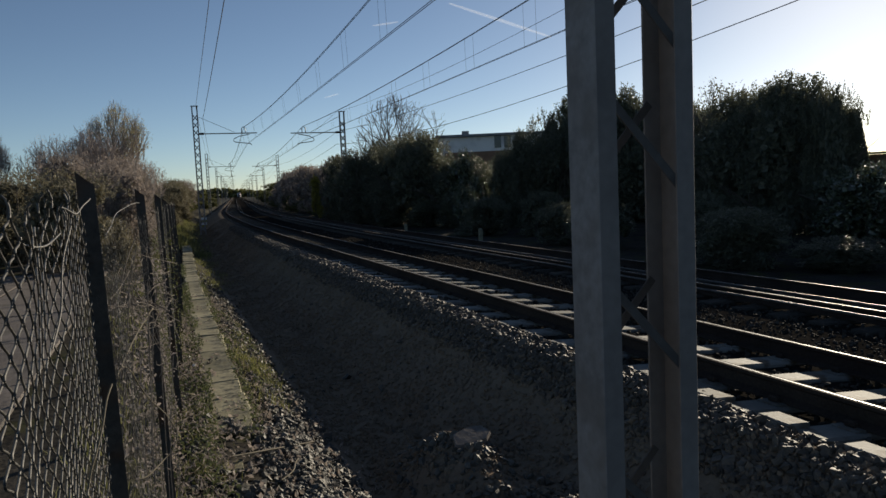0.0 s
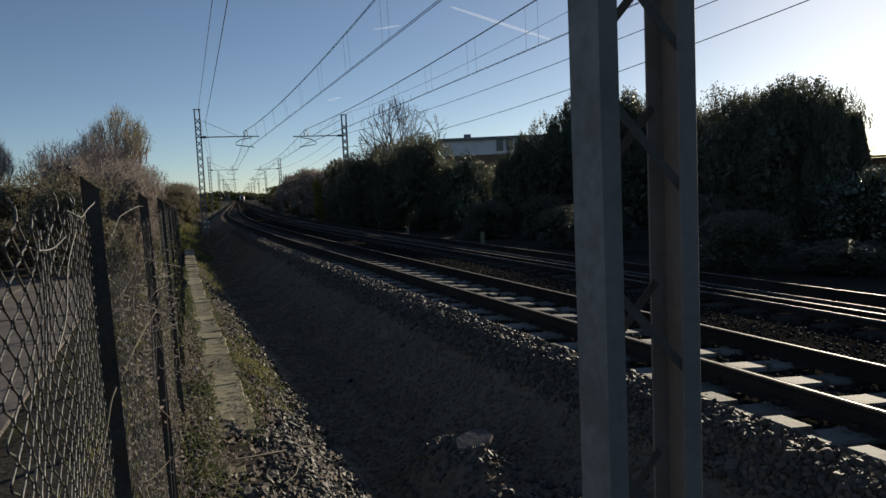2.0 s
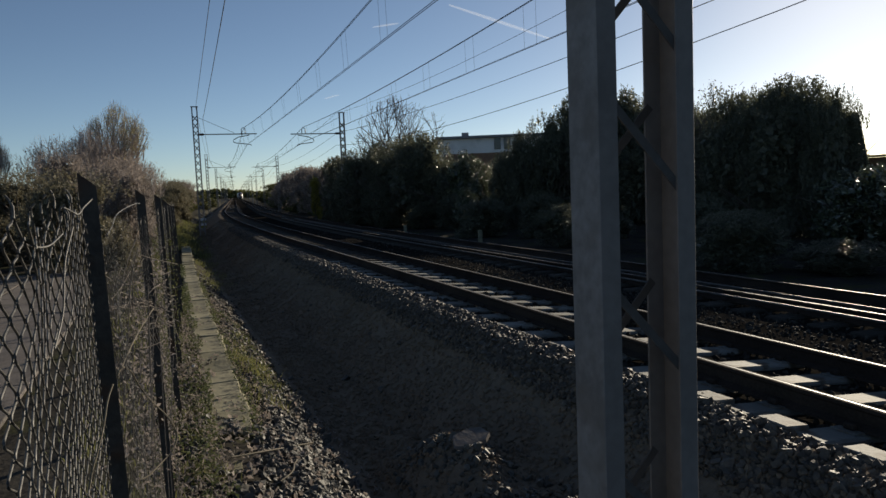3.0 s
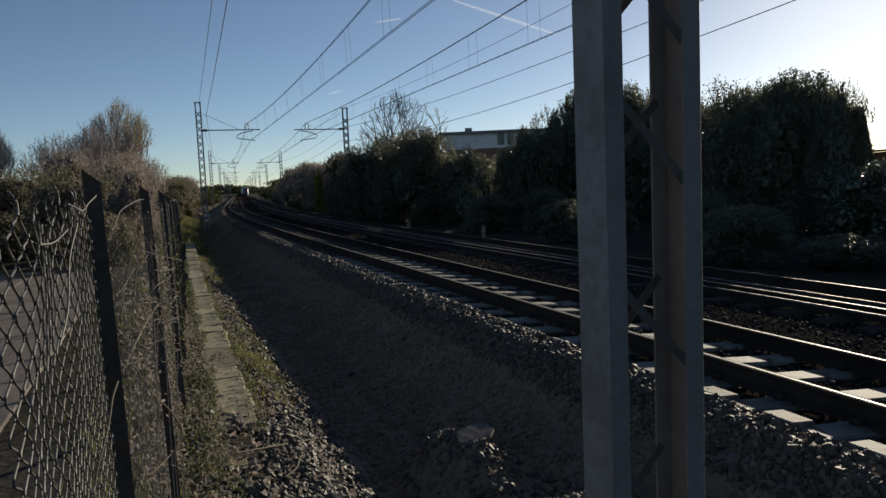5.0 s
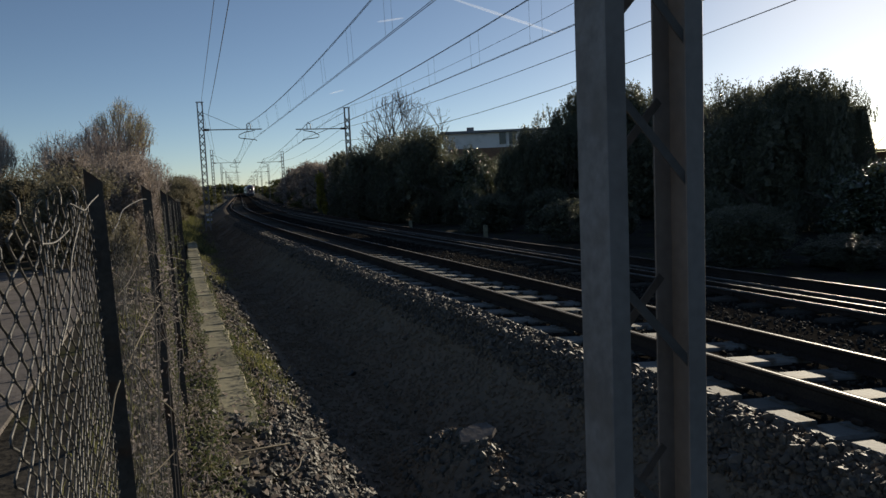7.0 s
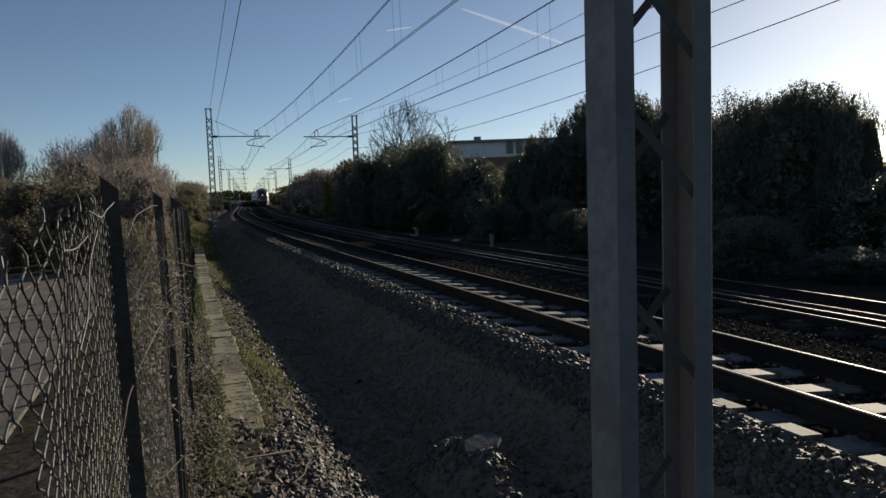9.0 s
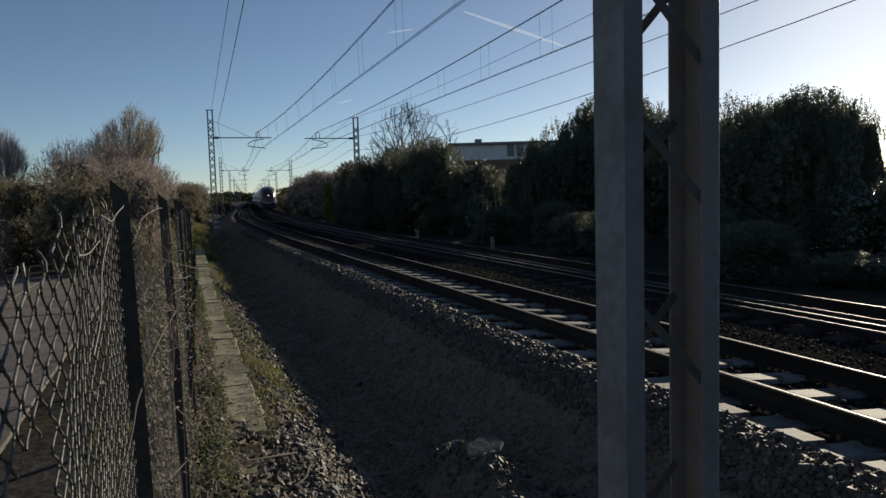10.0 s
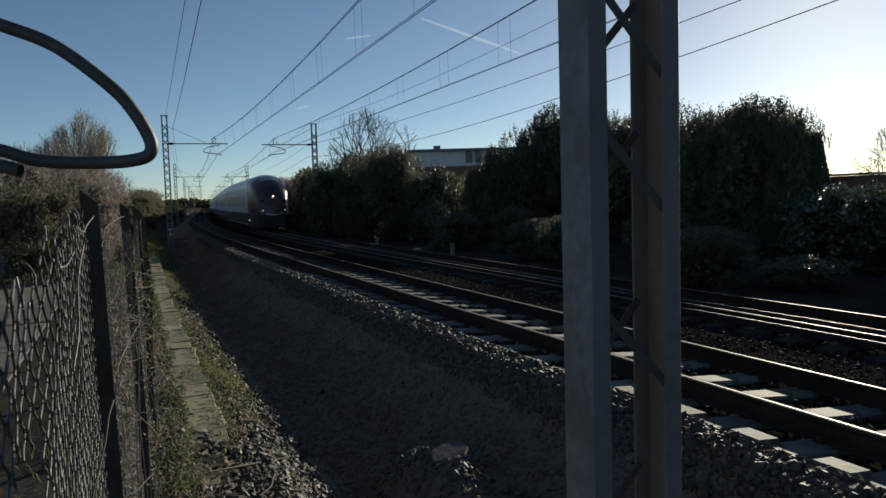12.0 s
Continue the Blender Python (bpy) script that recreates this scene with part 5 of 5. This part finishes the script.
def build_conifer():
    """A clipped conifer with straight sloping sides at the hedge's end."""
    rng = np.random.default_rng(83)
    tree = tagged(empty("clipped_conifer"), "dark clipped conifer with straight sides beside the low wall", "conifer")
    tree.matrix_basis = scaled(18.95, 23.05, -0.7, 0, 1.0)
    v, f = tube_arrays([(0, 0, -0.1), (0, 0, 2.0), (0, 0, 4.0)], [0.12, 0.09, 0.03], 7)
    raw("trunk", v, f, M_BARK, tree, smooth=True)
    n = 40000
    z = 4.4 * rng.random(n) ** 0.9
    a, r = rng.uniform(0, 2 * math.pi, n), (1.2 - 0.187 * z) * (1 - 0.7 * rng.random(n) ** 2.5 + 0.03 * rng.normal(size=n))
    v, f = leaf_arrays(np.stack([r * np.cos(a), r * np.sin(a), z], -1), 0.08, rng)
    raw("crown", v, f, M_HEDGE, tree)


build_conifer()
first = True
climber = build_bush("climber", "glossy evergreen climber spilling over the low wall", 82, 1.5, 0.9, 2.3, 6000, 0.09, M_IVY, 30, 0.3, 0.5)
for s, p, kz in ((17.4, 23.4, 1.05), (15.4, 23.4, 1.05), (13.2, 23.4, 1.05), (18.2, 22.2, 0.9), (16.2, 22.4, 0.9), (10.6, 23.4, 0.92), (8.0, 23.4, 0.95), (5.5, 23.4, 0.95)):
    put(climber, scaled(s, p, -0.7, 90 + 25 * s, 1.0, kz), first)
    first = False

put(bare, Matrix.LocRotScale((31.0, 45.2, -0.6), Euler((0, 0, 1.2)), (0.86, 0.86, 0.86)), False)


def build_marker(s, p, label, h=0.75, w=0.16):
    o = tagged(empty("marker_post"), label, "marker post", group="marker posts")
    o.matrix_basis = stand(s, p, ground_z(s, p))
    bm = bmesh.new()
    box(bm, w, 0.1, h, Matrix.Translation((0, 0, h / 2)), bevel=0.015)
    part("stake", bm, M_CONCRETE, o)


build_marker(25.9, 11.7, "short pale concrete marker post by the track")
build_marker(35.6, 11.7, "short pale concrete marker post by the track", 0.6)


def build_sign():
    o = tagged(empty("trackside_board"), "small orange and white striped board near a mast", "sign")
    o.matrix_basis = stand(62, 2.4, ground_z(62, 2.4))
    bm = bmesh.new()
    box(bm, 0.06, 0.06, 1.0, Matrix.Translation((0, 0, 0.4)))
    part("stake", bm, M_STEEL, o)
    for k in range(4):
        bm = bmesh.new()
        box(bm, 0.42, 0.03, 0.19, Matrix.Translation((0, -0.05, 0.35 + 0.2 * k)), bevel=0.004)
        part("stripe", bm, M_TRAIN_WHITE if k % 2 else M_YELLOW, o)


build_sign()


def build_far_mass():
    """Low woods and roofs at the end of the straight, and along the horizon."""
    rng = np.random.default_rng(91)
    pts = []
    for x in np.arange(-1400, 1800, 9.0):
        y = 900 + 60 * noise.noise(Vector((x * 0.01, 0, 0)))
        h = 9 + 6 * noise.noise(Vector((x * 0.02, 3, 0)))
        n = 130
        pts.append(np.stack([x + rng.normal(size=n) * 7, y + rng.normal(size=n) * 6, rng.random(n) * h], -1))
    v, f = leaf_arrays(np.concatenate(pts), 4.0, rng, slim=0.9)
    tagged(raw("far_woods", v, f, M_OLIVE), "distant line of woods on the horizon", "woods", kind="stuff")


build_far_mass()


def build_contrail(a, b, width):
    """A thin condensation trail, high and far."""
    bm = bmesh.new()
    a, b = Vector(a), Vector(b)
    d = b - a
    side = d.cross(Vector((0, 0, 1))).normalized().cross(d.normalized()) * width / 2
    rows = []
    for k in range(9):
        q = a + d * (k / 8)
        w = side * (0.25 + 0.75 * math.sin(math.pi * (0.1 + 0.8 * k / 8)))
        rows.append((bm.verts.new(q - w), bm.verts.new(q + w)))
    for u, v in zip(rows, rows[1:]):
        bm.faces.new((u[0], u[1], v[1], v[0]))
    tagged(part("contrail", bm, M_CLOUD), "thin white condensation trail in the sky", "contrail", group="contrails", kind="stuff")


build_contrail((59, 3000, 737), (466, 3000, 585), 12)
build_contrail((-254, 3000, 662), (-150, 3000, 673), 7)
build_contrail((-466, 3000, 384), (-407, 3000, 397), 5)
build_contrail((1785, 3000, 527), (1850, 3000, 493), 9)

# ---- the train ----
def ring_section(w, h0, h1, r, n=6):
    """Half section of a rail car body: width w, floor h0, roof h1, roof radius r."""
    pts = [(-w * 0.46, h0), (-w * 0.5, h0 + 0.35), (-w * 0.5, h1 - r)]
    for k in range(1, n + 1):
        a = math.pi / 2 * k / n
        pts.append((-w * 0.5 + (w * 0.5 - 0.0) * (1 - math.cos(a)), h1 - r + r * math.sin(a)))
    return pts + [(-x, z) for x, z in pts[-2::-1]]


def loft(sections):
    """Sections: (y, list of (x, z)); returns bmesh of the skin with closed ends."""
    bm = bmesh.new()
    rows = [[bm.verts.new((x, y, z)) for x, z in sec] for y, sec in sections]
    n = len(rows[0])
    for a, b in zip(rows, rows[1:]):
        for k in range(n):
            bm.faces.new((a[k], a[(k + 1) % n], b[(k + 1) % n], b[k]))
    bm.faces.new(rows[0][::-1])
    bm.faces.new(rows[-1])
    bmesh.ops.recalc_face_normals(bm, faces=bm.faces)
    return bm


def bogie(parent, y):
    bm = bmesh.new()
    box(bm, 2.2, 3.0, 0.35, Matrix.Translation((0, y, 0.55)), bevel=0.04)
    b = part("bogie", bm, M_TRAIN_DARK, parent)
    for dy in (-1.25, 1.25):
        for x in (-0.76, 0.76):
            w = bmesh.new()
            bmesh.ops.create_cone(w, cap_ends=True, segments=20, radius1=0.44, radius2=0.44, depth=0.13, matrix=Matrix.Translation((x, y + dy, 0.44)) @ pose(0, 0, 0, 0, 90, 0))
            part("wheel", w, M_RUST, b)


def build_head_car():
    car = tagged(empty("train_car"), "fast electric train head car with dark nose and red sides", "train", group="train cars")
    nose = ((0.0, 0.5, 0.8, 1.75), (0.3, 0.66, 0.5, 2.5), (0.8, 0.77, 0.35, 3.1), (1.6, 0.87, 0.32, 3.62), (2.7, 0.95, 0.3, 3.98), (4.2, 1.0, 0.3, 4.15))
    secs = [(y, ring_section(2.85 * kw, h0, h1, min(0.9, (h1 - h0) * 0.5))) for y, kw, h0, h1 in nose + ((26.0, 1.0, 0.3, 4.15),)]
    part("nose", loft(secs[:6]), M_TRAIN_NOSE, car, "dark maroon-grey nose", smooth=True)
    part("body", loft(secs[5:]), M_TRAIN_GREY, car, "silver-grey car body")
    shield = [(y - 0.03, ring_section(2.85 * kw * 0.86, h0 + (1.35 if y < 0.5 else 1.2), h1 + 0.035, min(0.85, (h1 - h0) * 0.4))) for y, kw, h0, h1 in nose[1:5]]
    part("windscreen", loft(shield), M_TRAIN_SCREEN, car, "large dark curved windscreen", smooth=True)
    for x in (-1, 1):
        bm = loft([(0.02, [(x * 0.3 + dx, z) for dx, z in ((-0.18, 1.0), (-0.14, 1.35), (0.14, 1.42), (0.2, 1.05))]), (0.35, [(x * 0.55 + dx, z) for dx, z in ((-0.2, 0.95), (-0.16, 1.45), (0.14, 1.5), (0.2, 1.0))])])
        part("nose_panel", bm, M_TRAIN_RED, car, "red nose panel")
        bm = bmesh.new()
        box(bm, 0.22, 0.12, 0.05, pose(x * 0.72, 0.1, 1.42, 0, -x * 24, x * 30), bevel=0.02)
        part("headlamp", bm, M_SMALL_LAMP, car, "lit headlamp")
        bm = bmesh.new()
        box(bm, 0.03, 19.5, 0.85, Matrix.Translation((x * 1.425, 15.5, 2.25)), bevel=0.01)
        part("window_band", bm, M_TRAIN_WINDOW, car, "dark band of windows")
        bm = bmesh.new()
        box(bm, 0.03, 21.8, 0.85, Matrix.Translation((x * 1.43, 15.1, 0.84)), bevel=0.01)
        part("skirt_band", bm, M_TRAIN_DARK, car, "dark band along the sill")
    # White strip that paints sunlight onto the sunward side of the nose.
    flash = [(y, [(1.425 * kw + dx, z) for dx, z in ((-0.05, 0.62), (-0.05, min(2.7, 1.2 + y)), (0.03, min(2.6, 1.1 + y)), (0.035, 0.7))]) for y, kw, _, _ in nose[1:]]
    part("nose_sunlit_strip", loft(flash), M_TRAIN_WHITE, car, "white strip painting sunlight along one side of the nose")
    bm = bmesh.new()
    bmesh.ops.create_cone(bm, cap_ends=True, segments=14, radius1=0.075, radius2=0.065, depth=0.1, matrix=Matrix.Translation((0, 0.2, 2.45)) @ pose(0, 0, 0, 90, 0, 0))
    part("top_lamp", bm, M_LAMP, car, "lit round lamp over the nose")
    arc = [(x, -0.14 + 0.5 * abs(x) ** 2.2, 1.1 + 0.3 * x * x) for x in np.linspace(-0.95, 0.95, 13)]
    v, f = tube_arrays(arc, 0.035, 6)
    raw("bumper_stripe", v, f, M_TRAIN_WHITE, car, "curved white stripe under the nose", smooth=True)
    bm = bmesh.new()
    box(bm, 0.05, 0.45, 0.09, Matrix.Translation((-1.46, 3.0, 0.72)), bevel=0.015)
    part("side_lamp", bm, M_SMALL_LAMP, car, "small lit lamp low on the skirt")
    # Dark skirt, built taller so that it also paints the shadow low down.
    bm = loft([(-0.12, [(-0.78, 0.25), (-0.74, 1.0), (0.74, 1.0), (0.78, 0.25)]), (0.45, [(-1.12, 0.2), (-1.08, 1.12), (1.08, 1.12), (1.12, 0.2)]), (1.5, [(-1.34, 0.2), (-1.3, 1.12), (1.3, 1.12), (1.34, 0.2)]), (4.0, [(-1.44, 0.2), (-1.44, 1.2), (1.44, 1.2), (1.44, 0.2)])])
    part("snow_plough", bm, M_TRAIN_DARK, car, "dark skirt under the nose, made taller to include its shadow")
    bm = bmesh.new()
    box(bm, 2.5, 20, 0.4, Matrix.Translation((0, 14.5, 0.42)), bevel=0.05)
    part("underframe", bm, M_TRAIN_DARK, car)
    bogie(car, 5.2)
    bogie(car, 22.5)
    return car


def build_car():
    car = tagged(empty("train_car"), "silver-grey coach of a fast train with a dark window band", "train", group="train cars")
    part("body", loft([(y, ring_section(2.85 * k, 0.35, 4.15 * (0.985 if k < 1 else 1), 0.9)) for y, k in ((0.0, 0.97), (0.25, 1.0), (24.75, 1.0), (25.0, 0.97))]), M_TRAIN_GREY, car)
    for x in (-1, 1):
        bm = bmesh.new()
        box(bm, 0.03, 21.0, 0.85, Matrix.Translation((x * 1.425, 12.5, 2.25)), bevel=0.01)
        part("window_band", bm, M_TRAIN_WINDOW, car, "dark band of windows")
        bm = bmesh.new()
        box(bm, 0.03, 24.4, 0.85, Matrix.Translation((x * 1.43, 12.5, 0.84)), bevel=0.01)
        part("skirt_band", bm, M_TRAIN_DARK, car, "dark band along the sill")
    bm = bmesh.new()
    box(bm, 2.5, 22, 0.4, Matrix.Translation((0, 12.5, 0.45)), bevel=0.05)
    part("underframe", bm, M_TRAIN_DARK, car)
    bm = bmesh.new()
    box(bm, 2.2, 0.9, 2.9, Matrix.Translation((0, -0.5, 2.0)), bevel=0.05)
    part("gangway", bm, M_RUBBER, car, "black gangway bellows")
    bogie(car, 3.5)
    bogie(car, 21.5)
    return car


def build_rubble():
    rng = np.random.default_rng(91)
    shapes, f = stone_shapes(rng, 5)
    for k in range(26):
        s, p = (9.5 + 1.2 * rng.random(), 11.45 + 0.3 * rng.random()) if k < 22 else (9.6 + 0.2 * rng.random(), 12.0 + 0.2 * rng.random())
        o = raw("white_stone", shapes[k % 5] * rng.uniform(0.03, 0.07), f, M_TRAIN_WHITE)
        o.matrix_basis = Matrix.Translation(along(s, p, ground_z(s, p) + 0.02))
        tagged(o, "small white broken stone beside the further track", "stone", group="white stones")


build_rubble()

head_car = build_head_car()
coach = build_car()
TRAIN = [(head_car, 0.0)] + [(coach if k == 0 else copy_thing(coach, Matrix()), 26.9 + 25.9 * k) for k in range(6)]


def nose_at(t):
    u = 12.0 - t
    return 53.0 + 37.0 * u + 1.0 * u * u


def car_pose(front, length=25.0):
    """A car rides the further track; both its ends lie on the line."""
    a, b = along(front, 9.3, -0.19), along(front + length, 9.3, -0.19)
    return pose(a.x, a.y, a.z, 0, 0, math.degrees(math.atan2(-(b.x - a.x), b.y - a.y)))


def motions():
    for car, back in TRAIN:
        walk(car, [(t / 2, car_pose(nose_at(t / 2) + back)) for t in range(0, 25)])


motions()
